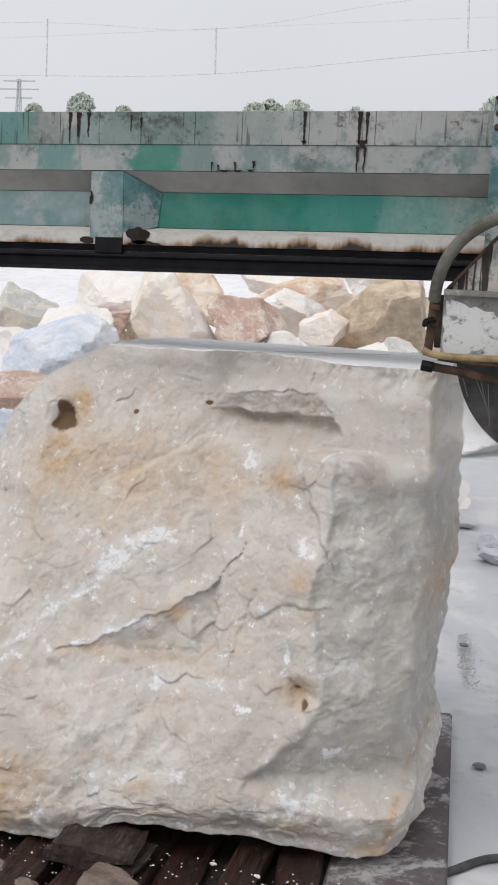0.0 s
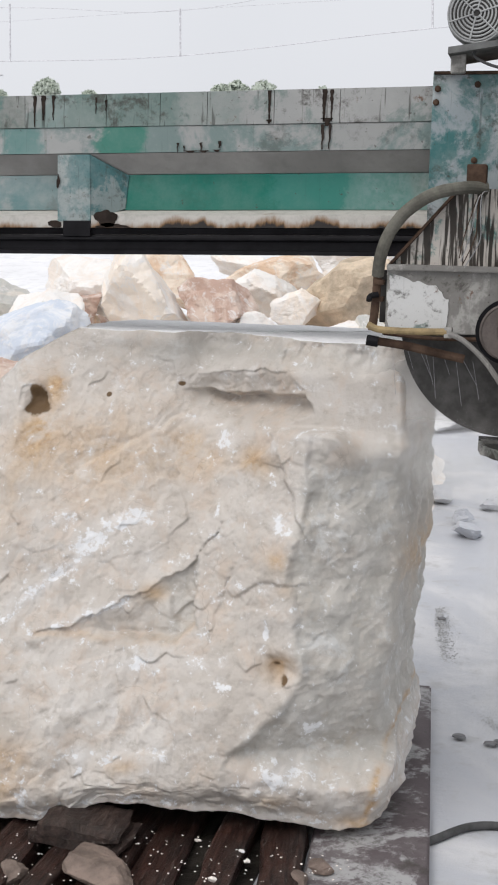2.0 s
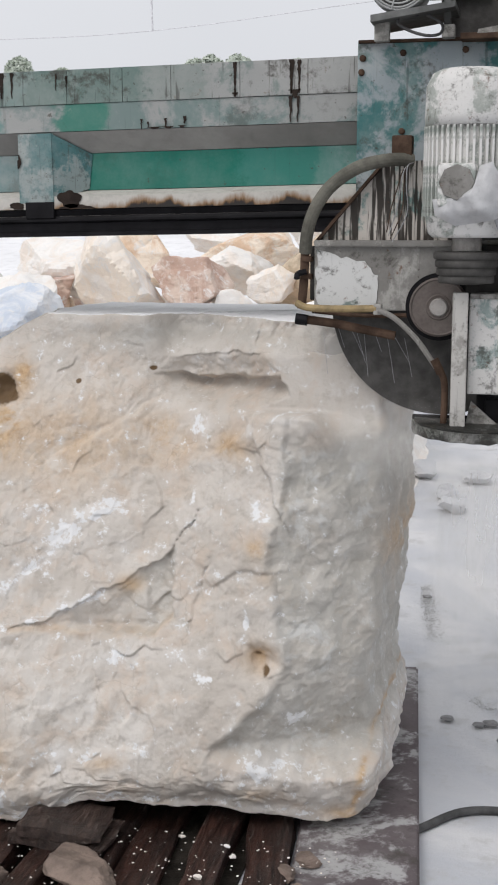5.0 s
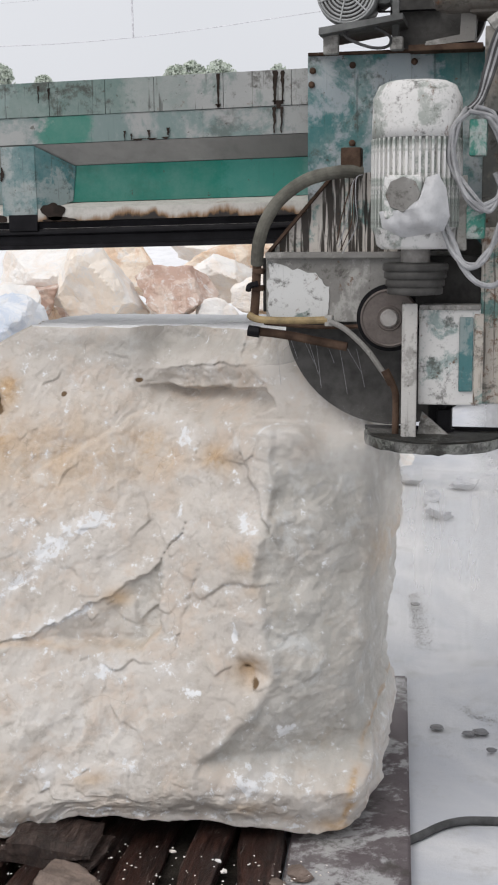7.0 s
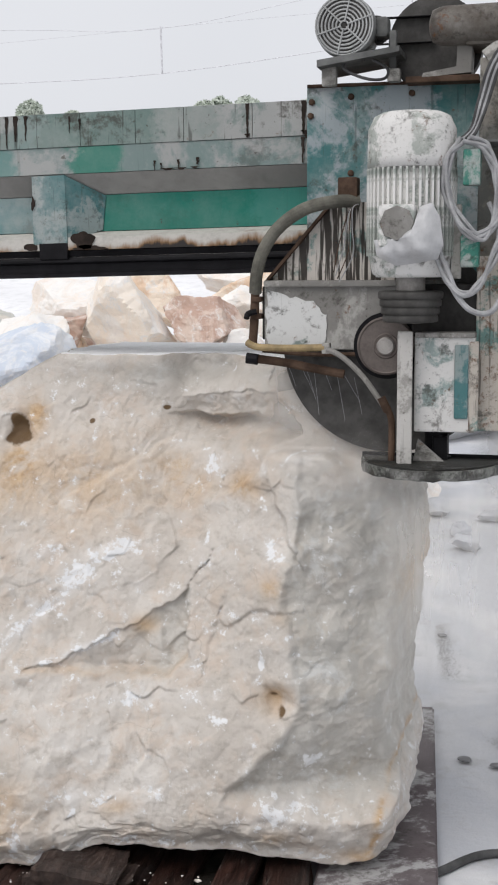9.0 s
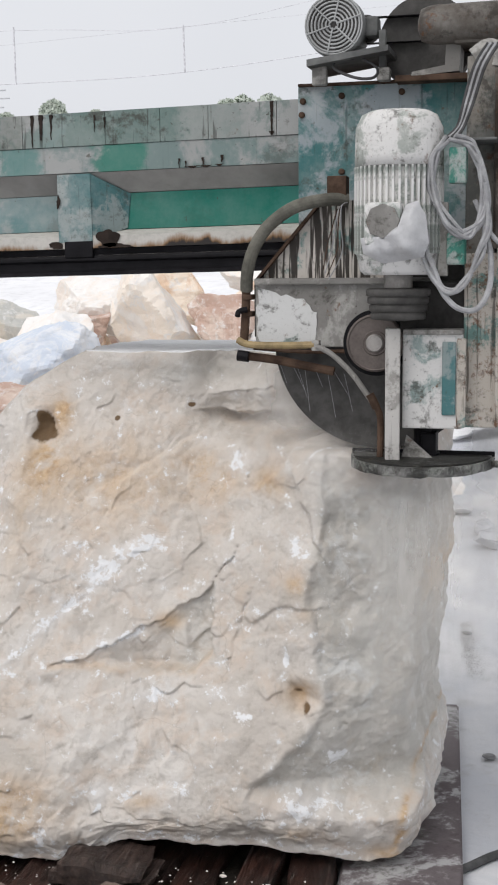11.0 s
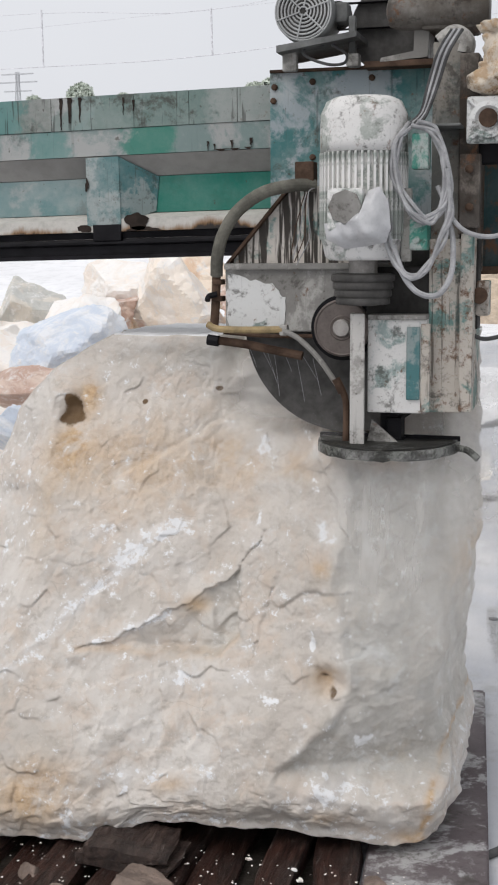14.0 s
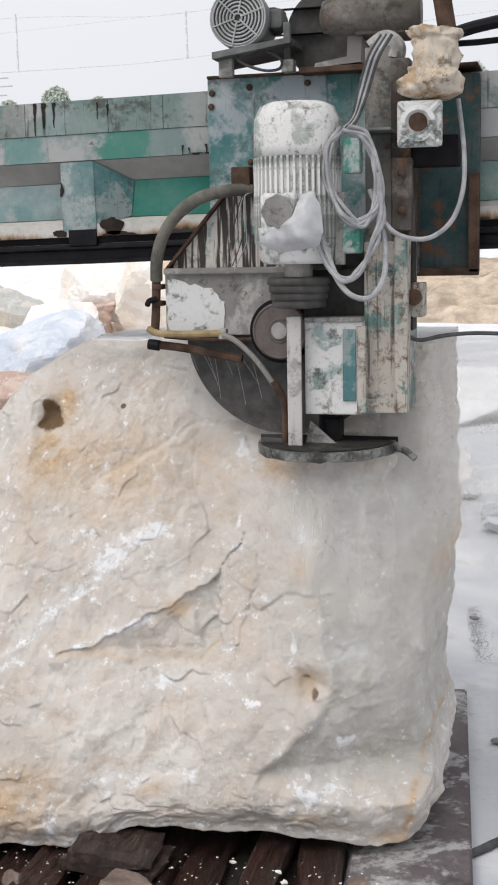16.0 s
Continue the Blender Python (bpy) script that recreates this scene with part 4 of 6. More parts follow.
def build_saw_frame():
    slab("carriage_plate", (-0.462, 0.240, 0.752), (0.236, 0.240, 0.101), 0.05, CARR, "blue-green carriage plate with rust holes")
    slab("end_plate", (0.193, 0.260, 0.722), (0.472, 0.260, 0.065), 0.05, CARR_DARK, "dark green end plate with rusty rim")
    top = (0.193, 0.260, 0.722)
    slab("plate_rim", (0.438, 0.230, 0.397), (0.474, 0.230, 0.065), 0.03, RUST)
    slab("bottom_rim", (0.203, 0.230, 0.084), (0.474, 0.230, 0.058), 0.03, RUST)
    # roof over the beam
    part("top_deck", box((-0.458, 0.220, 0.752), ((0.467, 0.260, 0.699)[0], 0.95, (-0.458, 0.220, 0.742)[2]), 0.003), RUST, saw)
    for p in ((-0.444, 0.236, 0.695), (-0.448, 0.236, 0.650), (-0.310, 0.236, 0.709), (-0.106, 0.236, 0.714), (-0.310, 0.236, 0.457)):
        part("bolt", lathe([(0.011, 0), (0.011, 0.008), (0.006, 0.012)], v3(p, 0, 0.004, 0), "y", 10), RUST, saw)
    # column
    slab("column", (0.135, -0.070, 0.175), (0.242, -0.070, -0.374), 0.24, COLUMN, "rusty green column with flaking paint")
    slab("column_edge", (0.235, -0.090, 0.191), (0.276, -0.090, -0.370), 0.26, COLUMN)
    slab("upper_column", (0.129, 0.000, 0.783), (0.222, 0.000, 0.121), 0.2, UPPER, "pale upper column, streaked with rust")
    slab("rust_strip", (0.195, 0.220, 0.493), (0.275, 0.220, 0.068), 0.02, BROWN_IRON)
    slab("slide_rail", (0.218, -0.040, 0.740), (0.276, -0.040, 0.188), 0.24, BROWN_IRON, "brown rusted slide rail")
    slab("rail_lug", (0.228, -0.100, 0.432), (0.291, -0.100, 0.208), 0.05, BROWN_IRON)
    for p in ((0.261, -0.106, 0.270), (0.259, -0.106, 0.386)):
        part("bolt", lathe([(0.013, 0), (0.013, 0.008), (0.007, 0.012)], p, "y", 10), RUST, saw)
    slab("cross_shelf", (0.132, -0.150, 0.521), (0.234, -0.150, 0.512), 0.2, GREY_PAINT)
    slab("back_strut", (0.260, 0.000, 0.174), (0.283, 0.000, -0.112), 0.1, DARK_STEEL)
    slab("rust_block", (0.262, 0.000, 0.042), (0.316, 0.000, -0.069), 0.10, COLUMN)
    part("knob", lathe([(0.02, 0), (0.026, 0.01), (0.026, 0.03), (0.01, 0.035)], (0.290, -0.010, -0.003), "y", 14), RUST, saw)
    # housing of the blade spindle
    slab("blade_housing", (-0.564, 0.020, 0.088), (-0.078, 0.020, -0.127), 0.03, HOUSING, "grey blade housing, splashed and patched white")
    slab("housing_lip", (-0.563, 0.000, 0.100), (0.034, 0.000, 0.079), 0.10, HOUSING)
    slab("housing_back", (-0.603, 0.160, 0.078), (0.111, 0.160, -0.104), 0.03, DARK_STEEL)
    bm = bmesh.new()
    a, b, c, d = (-0.562, 0.040, 0.097), (-0.347, 0.040, 0.346), (-0.205, 0.040, 0.352), (-0.082, 0.040, 0.095)
    add_prism(bm, [(p[0], p[2]) for p in (a, b, c, d)], a[1], a[1] + 0.012)
    part("gusset", bm, DRIPPED, saw, "pale gusset with dark rust drips")
    bm = bmesh.new()
    add_prism(bm, [(a[0], a[2]), (a[0] + 0.012, a[2]), (b[0] + 0.012, b[2]), (b[0], b[2])], a[1] - 0.03, a[1] + 0.03)
    part("gusset_rim", bm, RUST, saw)
    slab("spindle_arm", (-0.068, -0.050, 0.088), (0.150, -0.050, -0.074), 0.2, DARK_STEEL)
    bm = bmesh.new()
    patch = [(-0.559, 0.016, 0.069), (-0.400, 0.016, 0.032), (-0.348, 0.016, -0.020), (-0.366, 0.016, -0.118), (-0.561, 0.016, -0.120)]
    torn = []
    for p, q in zip(patch, patch[1:] + patch[:1]):
        for k in range(8):
            x, z = p[0] + (q[0] - p[0]) * k / 8, p[2] + (q[2] - p[2]) * k / 8
            torn.append((max(-0.561, x + 0.022 * fbm((x, 0, z), 17.0, 4)), z + 0.020 * fbm((x, 5, z), 17.0, 4)))
    add_prism(bm, torn, patch[0][1], patch[0][1] + 0.006)
    part("white_patch", bm, PATCHY, saw, "flaking white paint patch")
    # gear box of the level blade
    slab("gear_box", (-0.051, -0.120, -0.068), (0.137, -0.120, -0.374), 0.24, WHITE_PAINT, "white gear box with worn blue-green paint")
    slab("box_rim", (-0.049, -0.130, -0.060), (0.138, -0.130, -0.077), 0.25, HOUSING)
    slab("box_slot", (0.074, -0.128, -0.098), (0.117, -0.128, -0.330), 0.01, BEAM_TEAL, "teal slot plate")
    slab("box_cheek", (0.119, -0.125, -0.088), (0.148, -0.125, -0.369), 0.02, COLUMN)
    slab("guard_post", (-0.099, -0.170, -0.055), (-0.052, -0.170, -0.484), 0.012, POST, "pale angle-iron guard post")
    slab("guard_post_flange", (-0.101, -0.158, -0.055), (-0.094, -0.158, -0.487), 0.05, HOUSING)
    part("level_spindle", lathe([(0.055, 0), (0.055, 0.02), (0.03, 0.025), (0.03, 0.12)], v3((0.005, -0.020, -0.474), 0, 0, -0.01), "z", 24), BLACK, saw)
    bm = bmesh.new()
    g = [(-0.039, -0.100, -0.399), (0.056, -0.100, -0.481), (-0.057, -0.100, -0.484)]
    add_prism(bm, [(p[0], p[2]) for p in g], g[0][1], g[0][1] + 0.01)
    part("guard_gusset", bm, HOUSING, saw)
    slab("guard_block", (0.003, -0.060, -0.396), (0.051, -0.060, -0.479), 0.08, BLACK)


def build_level_blade():
    left, right = Vector((-0.231, 0.000, -0.478)), Vector((0.235, 0.000, -0.474))
    c = (left + right) / 2
    r = (right - left).length / 2
    bm = bmesh.new()
    rim = []
    seg = 30
    for i in range(seg + 1):
        a = math.pi + math.pi * i / seg
        wob = 1 + 0.012 * fbm((i, 0, 0), 0.7, 2)
        rim.append((c.x + r * math.cos(a) * wob, c.y + 1.18 * r * math.sin(a) * wob))
    z = c.z
    up = [bm.verts.new((x, y, z)) for x, y in rim]
    lo = [bm.verts.new((x, y, z - 0.030 + 0.008 * fbm((x, y, 3), 22.0, 3))) for x, y in rim]
    bm.faces.new(up)
    bm.faces.new(lo[::-1])
    k = len(up)
    for i in range(k):
        bm.faces.new((up[i], up[(i + 1) % k], lo[(i + 1) % k], lo[i]))
    bmesh.ops.recalc_face_normals(bm, faces=bm.faces)
    part("level_guard", bm, GUARD, saw, "muddy half-round blade guard")
    bm = bmesh.new()
    inner = [(c.x + (x - c.x) * 0.965, c.y + (y - c.y) * 0.965) for x, y in rim]
    up = [bm.verts.new((x, y, z + 0.006 + 0.003 * fbm((x, y, 0), 20.0, 3))) for x, y in inner]
    lo = [bm.verts.new((x, y, z - 0.004)) for x, y in inner]
    bm.faces.new(up)
    bm.faces.new(lo[::-1])
    for i in range(k):
        bm.faces.new((up[i], up[(i + 1) % k], lo[(i + 1) % k], lo[i]))
    bmesh.ops.recalc_face_normals(bm, faces=bm.faces)
    part("guard_top", bm, GLOVE, saw, "dark wet top of the guard")
    bm = box((c.x - r, c.y - 0.004, z - 0.02), (c.x + r, c.y + 0.006, z + 0.016), 0.002)
    part("guard_back", bm, BLACK, saw)
    bm = tube([(c.x + r - 0.01, c.y - 0.05, z - 0.015), (c.x + r + 0.03, c.y - 0.06, z - 0.02), (c.x + r + 0.065, c.y - 0.07, z - 0.045)], 0.012, 8, 6)
    part("guard_tail", bm, GUARD, saw)
    disc = part("level_blade", lathe([(0.05, -0.004), (r * 0.9, -0.004), (r * 0.9, 0.0), (0.05, 0.0)], (0, 0, 0), "z", 48), BLADE, saw)
    disc.location = (c.x, c.y + 0.02, z - 0.03)
    return disc


def build_motor():
    c = (-0.063, -0.140, 0.367)
    half = 0.136
    ztop, zcap, zfin, zbot = (-0.055, -0.200, 0.606)[2], (-0.041, -0.280, 0.452)[2], (-0.040, -0.280, 0.176)[2], (-0.052, -0.200, 0.111)[2]
    at = (c[0], c[1], 0)
    motor = part("main_motor", lathe([(0.10, zbot), (0.115, zbot + 0.015), (0.126, zfin), (0.126, zcap), (0.10, zcap)], at, "z", 48), MOTOR, saw, "whitewashed upright electric motor", True)
    part("fan_cover", lathe([(half, zcap - 0.012), (half, zcap + 0.02), (half - 0.002, ztop - 0.05), (half - 0.02, ztop - 0.012), (half - 0.045, ztop), (0.02, ztop + 0.003)], at, "z", 48), MOTOR, motor, "dented fan cover with flaking paint", True).data.materials[0] = FAN_COVER
    first = part("cooling_fin", box((0.122, -0.0035, zfin), (half + 0.002, 0.0035, zcap - 0.013), 0), MOTOR, motor)
    first.location = at
    for i in range(1, 44):
        fin = new("cooling_fin", first.data)
        fin.parent = motor
        fin.matrix_basis = pose(*at, 0, 0, 360 * i / 44)
    part("foot_flange", lathe([(0.105, zbot), (0.120, zbot + 0.012), (0.130, zfin - 0.005), (0.134, zfin)], at, "z", 40), MOTOR, motor, smooth=True)
    tb = (-0.145, -0.310, 0.327)
    te = (-0.035, -0.310, 0.200)
    part("terminal_box", box(tb, (te[0], tb[1] + 0.08, te[2]), 0.012), MOTOR, motor, "terminal box with grey lid")
    part("terminal_lid", lathe([(0.052, 0), (0.050, 0.006)], v3((-0.088, -0.315, 0.271), 0, 0.002, 0), "y", 8), HOUSING, motor)
    # plastic sheet tied over the terminal box
    bm = bmesh.new()
    top = [(-0.026, -0.330, 0.320), (0.011, -0.330, 0.331), (0.035, -0.330, 0.287), (0.047, -0.330, 0.207), (0.029, -0.330, 0.165), (-0.025, -0.330, 0.155), (-0.093, -0.330, 0.146), (-0.152, -0.330, 0.176), (-0.162, -0.330, 0.223), (-0.093, -0.330, 0.229), (-0.043, -0.330, 0.266)]
    n = 9
    cx = sum(p[0] for p in top) / len(top)
    cz = sum(p[2] for p in top) / len(top)
    rings = []
    for k in range(n + 1):
        s = k / n
        ring = []
        for i in range(len(top) * 3):
            j, f = divmod(i, 3)
            p, q = top[j], top[(j + 1) % len(top)]
            x = p[0] + (q[0] - p[0]) * f / 3
            z = p[2] + (q[2] - p[2]) * f / 3
            xx, zz = cx + (x - cx) * (1 - 0.93 * s), cz + (z - cz) * (1 - 0.93 * s)
            yy = top[0][1] + 0.028 - 0.05 * math.sin(min(1, s * 1.8) * 1.57) + 0.03 * noise.ridged_multi_fractal(Vector((xx * 11 + zz * 6, 0, zz * 7)), 1, 2, 2, 1, 2) 
            ring.append(bm.verts.new((xx, yy, zz)))
        rings.append(ring)
    k = len(rings[0])
    for a, b in zip(rings, rings[1:]):
        for i in range(k):
            bm.faces.new((a[i], a[(i + 1) % k], b[(i + 1) % k], b[i]))
    bm.faces.new(rings[-1])
    bm.faces.new([bm.verts.new((v.co.x, v.co.y + 0.04, v.co.z)) for v in rings[0]])
    bmesh.ops.recalc_face_normals(bm, faces=bm.faces)
    part("plastic_sheet", bm, BAG, motor, "crumpled white plastic sheet", True)
    # shaft and grooved pulley
    p = (-0.058, -0.140, 0.063)
    part("motor_shaft", lathe([(0.045, 0.0), (0.045, 0.07)], (c[0], c[1], p[2] - 0.01), "z", 24), STEEL, saw)
    prof = [(0.03, -0.095)]
    r = 0.086
    for i in range(4):
        z0 = -0.09 + i * 0.024
        rr = r + 0.005 * i
        prof += [(rr - 0.004, z0), (rr, z0 + 0.003), (rr, z0 + 0.019), (rr - 0.004, z0 + 0.0225)]
    prof += [(0.09, 0.006), (0.03, 0.008)]
    wheel = part("belt_pulley", lathe(prof, (0, 0, 0), "z", 48), PULLEY, saw, "dark grooved belt pulley", True)
    wheel.location = (c[0], c[1], p[2])
    return wheel


def build_blade():
    hub = Vector((-0.152, -0.030, -0.110))
    ob = part("saw_blade", lathe([(0.03, -0.003), (0.362, -0.003), (0.362, 0.003), (0.03, 0.003)], (0, 0, 0), "y", 96), BLADE, saw, "dark wet circular saw blade")
    ob.location = (hub.x, 0.10, hub.z)
    part("blade_rim", lathe([(0.345, -0.0045), (0.3625, -0.0045), (0.3625, 0.0045), (0.345, 0.0045)], (0, 0, 0), "y", 96), PULLEY, ob)
    # black disc painted in for the shaded opening round the hub plate
    back = part("hub_recess", lathe([(0.108, -0.05), (0.108, 0.0)], (hub.x, hub.y + 0.020, hub.z), "y", 48), BLACK, saw)
    h = part("hub_disc", lathe([(0.094, -0.016), (0.094, 0.0), (0.088, 0.005), (0.084, 0.002), (0.042, 0.001), (0.038, 0.005), (0.033, 0.003), (0.004, 0.003)], (0, 0, 0), "y", 48), HUB, saw, "round hub plate")
    h.location = (hub.x, hub.y, hub.z)
    cap = part("hub_cap", lathe([(0.029, 0.002), (0.029, 0.010), (0.025, 0.014), (0.003, 0.014)], (0, 0, 0), "y", 32), STEEL, h)
    return ob, h


def build_top():
    """Small motor, belt wheel and reducer on the deck."""
    m = Vector((-0.317, 0.130, 0.922))
    body = part("fan_motor", lathe([(0.085, 0.0), (0.098, -0.01), (0.100, -0.05), (0.088, -0.06), (0.088, -0.20), (0.05, -0.22)], m, "y", 40), CASING, saw, "small grey motor with fan grille", True)
    part("terminal", box(v3(m, 0.09, 0.06, -0.03), v3(m, 0.135, 0.14, 0.035), 0.01), GREY_PAINT, body)
    for r in (0.014, 0.026, 0.038, 0.050, 0.062, 0.074, 0.086, 0.094):
        bm = tube([(m.x + r * math.cos(a), m.y - 0.006, m.z + r * math.sin(a)) for a in [2 * math.pi * i / 32 for i in range(33)]], 0.0032, 5, 1)
        part("grille_ring", bm, GRILLE, body)
    for i in range(6):
        a = math.pi * i / 3 + 0.3
        bm = tube([(m.x + 0.01 * math.cos(a), m.y - 0.009, m.z + 0.01 * math.sin(a)), (m.x + 0.094 * math.cos(a), m.y - 0.009, m.z + 0.094 * math.sin(a))], 0.003, 5, 1)
        part("grille_spoke", bm, GRILLE, body)
    # dark disc stands in for the shade between the grille rings
    part("grille_shadow", lathe([(0.086, -0.002), (0.086, 0.002)], v3(m, 0, -0.001, 0), "y", 32), PULLEY, body)
    # shelf and legs
    a, b = (-0.403, 0.130, 0.812), (-0.134, 0.130, 0.847)
    bm = bmesh.new()
    add_prism(bm, [(a[0], a[2]), (b[0], b[2]), (b[0], b[2] - 0.018), (a[0], a[2] - 0.022)], 0.10, 0.38)
    part("motor_shelf", bm, GREY_PAINT, saw)
    slab("shelf_leg", (-0.398, 0.160, 0.816), (-0.348, 0.160, 0.737), 0.03, HOUSING)
    slab("shelf_leg", (-0.176, 0.180, 0.909), (-0.153, 0.180, 0.747), 0.03, GREY_PAINT)
    slab("leg_foot", (-0.180, 0.160, 0.785), (-0.138, 0.160, 0.744), 0.05, HOUSING)
    part("cable_loop", tube([(-0.252, 0.140, 0.814), (-0.309, 0.140, 0.810), (-0.319, 0.130, 0.787), (-0.279, 0.130, 0.763), (-0.224, 0.140, 0.748), (-0.184, 0.160, 0.756), (-0.180, 0.160, 0.785), (-0.228, 0.160, 0.816)], 0.005, 7), DARK_CABLE, saw)
    # belt wheel
    w = Vector((-0.037, 0.350, 0.881))
    wheel = part("belt_wheel", lathe([(0.05, -0.03), (0.10, -0.03), (0.10, -0.01), (0.135, -0.01), (0.14, -0.035), (0.158, -0.035), (0.158, 0.035), (0.05, 0.035)], (0, 0, 0), "y", 56), PULLEY, saw, "big dark belt wheel")
    wheel.location = w
    top, low = (-0.224, 0.300, 0.974), (-0.051, 0.300, 0.965)
    for p, q in (((-0.234, 0.300, 0.975), (-0.032, 0.300, 0.964)), ((-0.234, 0.300, 0.890), (-0.031, 0.300, 0.880))):
        part("drive_belt", box((p[0], p[1] - 0.015, p[2] - 0.004), (q[0], p[1] + 0.015, q[2] + 0.004), 0.001), BLACK, saw)
    part("motor_pulley", lathe([(0.045, -0.02), (0.045, 0.02)], (-0.234, 0.300, 0.932), "y", 24), PULLEY, saw)
    # reducer
    r = Vector((-0.013, 0.160, 0.910))
    red = part("gear_reducer", lathe([(0.02, -0.03), (0.05, -0.02), (0.058, 0.0), (0.062, 0.02), (0.066, 0.30)], r, "x", 32), REDUCER, saw, "grey cylindrical gear reducer, rust stained", True)
    part("reducer_block", box((0.073, 0.130, 0.964), ((0.249, 0.130, 0.843)[0], 0.32, (0.249, 0.130, 0.843)[2]), 0.012), REDUCER, red)
    part("rust_plate", box((0.050, 0.125, 0.929), ((0.098, 0.125, 0.863)[0], 0.2, (0.098, 0.125, 0.863)[2]), 0.006), RUST, red)
    e = Vector((0.260, 0.160, 0.910))
    part("eye_bolt", tube([(e.x + 0.022 * math.cos(t), e.y, e.z + 0.02 * math.sin(t)) for t in [2 * math.pi * i / 16 for i in range(17)]], 0.006, 6, 1), GREY_PAINT, red)
    bm = bmesh.new()
    q = [(0.047, 0.160, 0.857), (0.095, 0.160, 0.855), (0.090, 0.160, 0.763), (-0.067, 0.160, 0.752), (-0.063, 0.160, 0.766), (0.044, 0.160, 0.783)]
    add_prism(bm, [(p[0], p[2]) for p in q], q[0][1], q[0][1] + 0.14)
    part("reducer_bracket", bm, HOUSING, saw)
    part("deck_strip", box((-0.120, 0.160, 0.757), ((0.118, 0.160, 0.737)[0], 0.5, (0.118, 0.160, 0.737)[2]), 0.003), RUST, saw)
    part("column_head", tube([(0.149, 0.020, 0.780), (0.193, 0.020, 0.807), (0.228, 0.020, 0.782), (0.224, 0.020, 0.748)], 0.03, 10, 6), HOUSING, saw)
    return wheel


def build_hoses():
    bracket = slab("hose_bracket", (-0.313, -0.020, 0.427), (-0.249, -0.020, 0.350), 0.06, RUST, "rusty hose bracket")
    part("water_hose", tube([(-0.248, 0.000, 0.350), (-0.312, -0.030, 0.351), (-0.411, -0.050, 0.329), ((-0.500, -0.040, 0.272)), (-0.556, -0.020, 0.200), (-0.584, 0.000, 0.126), (-0.594, 0.020, 0.060)], 0.021, 14), RUBBER, saw, "thick grey rubber water hose")
    part("pipe", tube([(-0.594, 0.020, 0.070), (-0.599, 0.020, -0.044), (-0.606, 0.020, -0.124)], 0.015, 12, 4), RUST, saw, "rusty down pipe")
    for y in (512, 540):
        part("hose_clamp", box(v3((-0.606, 0.000, 0.047), 0, 0, -(y - 512) * 0.002), v3((-0.571, 0.000, 0.029), 0, 0.05, -(y - 512) * 0.002), 0.004), RUST, saw)
    part("tap", tube([(-0.587, 0.000, -0.002), (-0.612, -0.010, -0.009), (-0.615, -0.020, -0.023)], 0.010, 8, 4), BLACK, saw)
    part("spray_bar", tube([(-0.619, 0.000, -0.155), (-0.495, 0.000, -0.169), (-0.398, 0.000, -0.187), (-0.292, 0.000, -0.206)], 0.015, 10, 5), RUST, saw, "rusty spray bar")
    part("spray_bar_end", tube([(-0.618, -0.010, -0.155), (-0.580, -0.010, -0.160)], 0.019, 10, 2), BLACK, saw)
    part("yellow_hose", tube([(-0.614, -0.020, -0.103), (-0.574, -0.030, -0.117), (-0.465, -0.040, -0.119), (-0.350, -0.040, -0.116)], 0.012, 10), YELLOW, saw, "dirty yellow hose")
    part("joint", box((-0.359, -0.050, -0.101), v3((-0.332, -0.050, -0.136), 0, 0.03, 0), 0.004), HOUSING, saw)
    part("thin_pipe", tube([(-0.338, -0.060, -0.120), (-0.286, -0.070, -0.145), (-0.217, -0.090, -0.205), (-0.165, -0.100, -0.273), (-0.145, -0.110, -0.299)], 0.009, 9), HOUSING, saw, "thin pale water pipe")
    part("pipe_joint", tube([(-0.156, -0.110, -0.268), (-0.134, -0.110, -0.312)], 0.014, 10, 2), RUST, saw)
    part("drop_pipe", tube([(-0.141, -0.110, -0.299), (-0.122, -0.110, -0.344), (-0.122, -0.110, -0.473)], 0.011, 9), RUST, saw)
    part("housing_edge", tube([(-0.568, 0.010, -0.131), (-0.400, 0.010, -0.143), (-0.227, 0.010, -0.139)], 0.007, 8, 3), RUST, saw)
    # cables
    for k in range(5):
        d = 0.008 * k
        part("cable", tube([v3((0.198, -0.100, 0.802), d), v3((0.160, -0.120, 0.734), d), v3((0.133, -0.140, 0.633), d * 0.9), v3((0.116, -0.160, 0.556), d * 0.6), v3((0.084, -0.180, 0.520), d)], 0.0055, 7), CABLE if k % 2 else DARK_CABLE, saw)
    rnd = random.Random(4)
    for k in range(6):
        j = lambda s=0.012: rnd.uniform(-s, s)
        part("cable_coil", tube([v3((0.090, -0.200, 0.518), j(), j(), j()), v3((0.051, -0.220, 0.453), j(), j(), j()), v3((0.048, -0.230, 0.360), j(), j(), j()), v3((0.097, -0.240, 0.267), j(), j(), j()), v3((0.150, -0.220, 0.233), j(), j(), j()),
             v3((0.201, -0.200, 0.292), j(), j(), j()), v3((0.196, -0.200, 0.409), j(), j(), j()), v3((0.161, -0.200, 0.493), j(), j(), j()), v3((0.105, -0.210, 0.520), j(), j(), j())], 0.0065, 7), CABLE, saw)
    for k in range(3):
        j = lambda s=0.010: rnd.uniform(-s, s)
        part("cable_coil", tube([v3((0.024, -0.250, 0.192), j(), j(), j()), v3((0.054, -0.260, 0.124), j(), j(), j()), v3((0.095, -0.270, 0.065), j(), j(), j()), v3((0.152, -0.250, 0.090), j(), j(), j()), v3((0.196, -0.230, 0.174), j(), j(), j()), v3((0.213, -0.210, 0.258), j(), j(), j()), v3((0.197, -0.200, 0.376), j(), j(), j())], 0.007, 7), CABLE, saw)
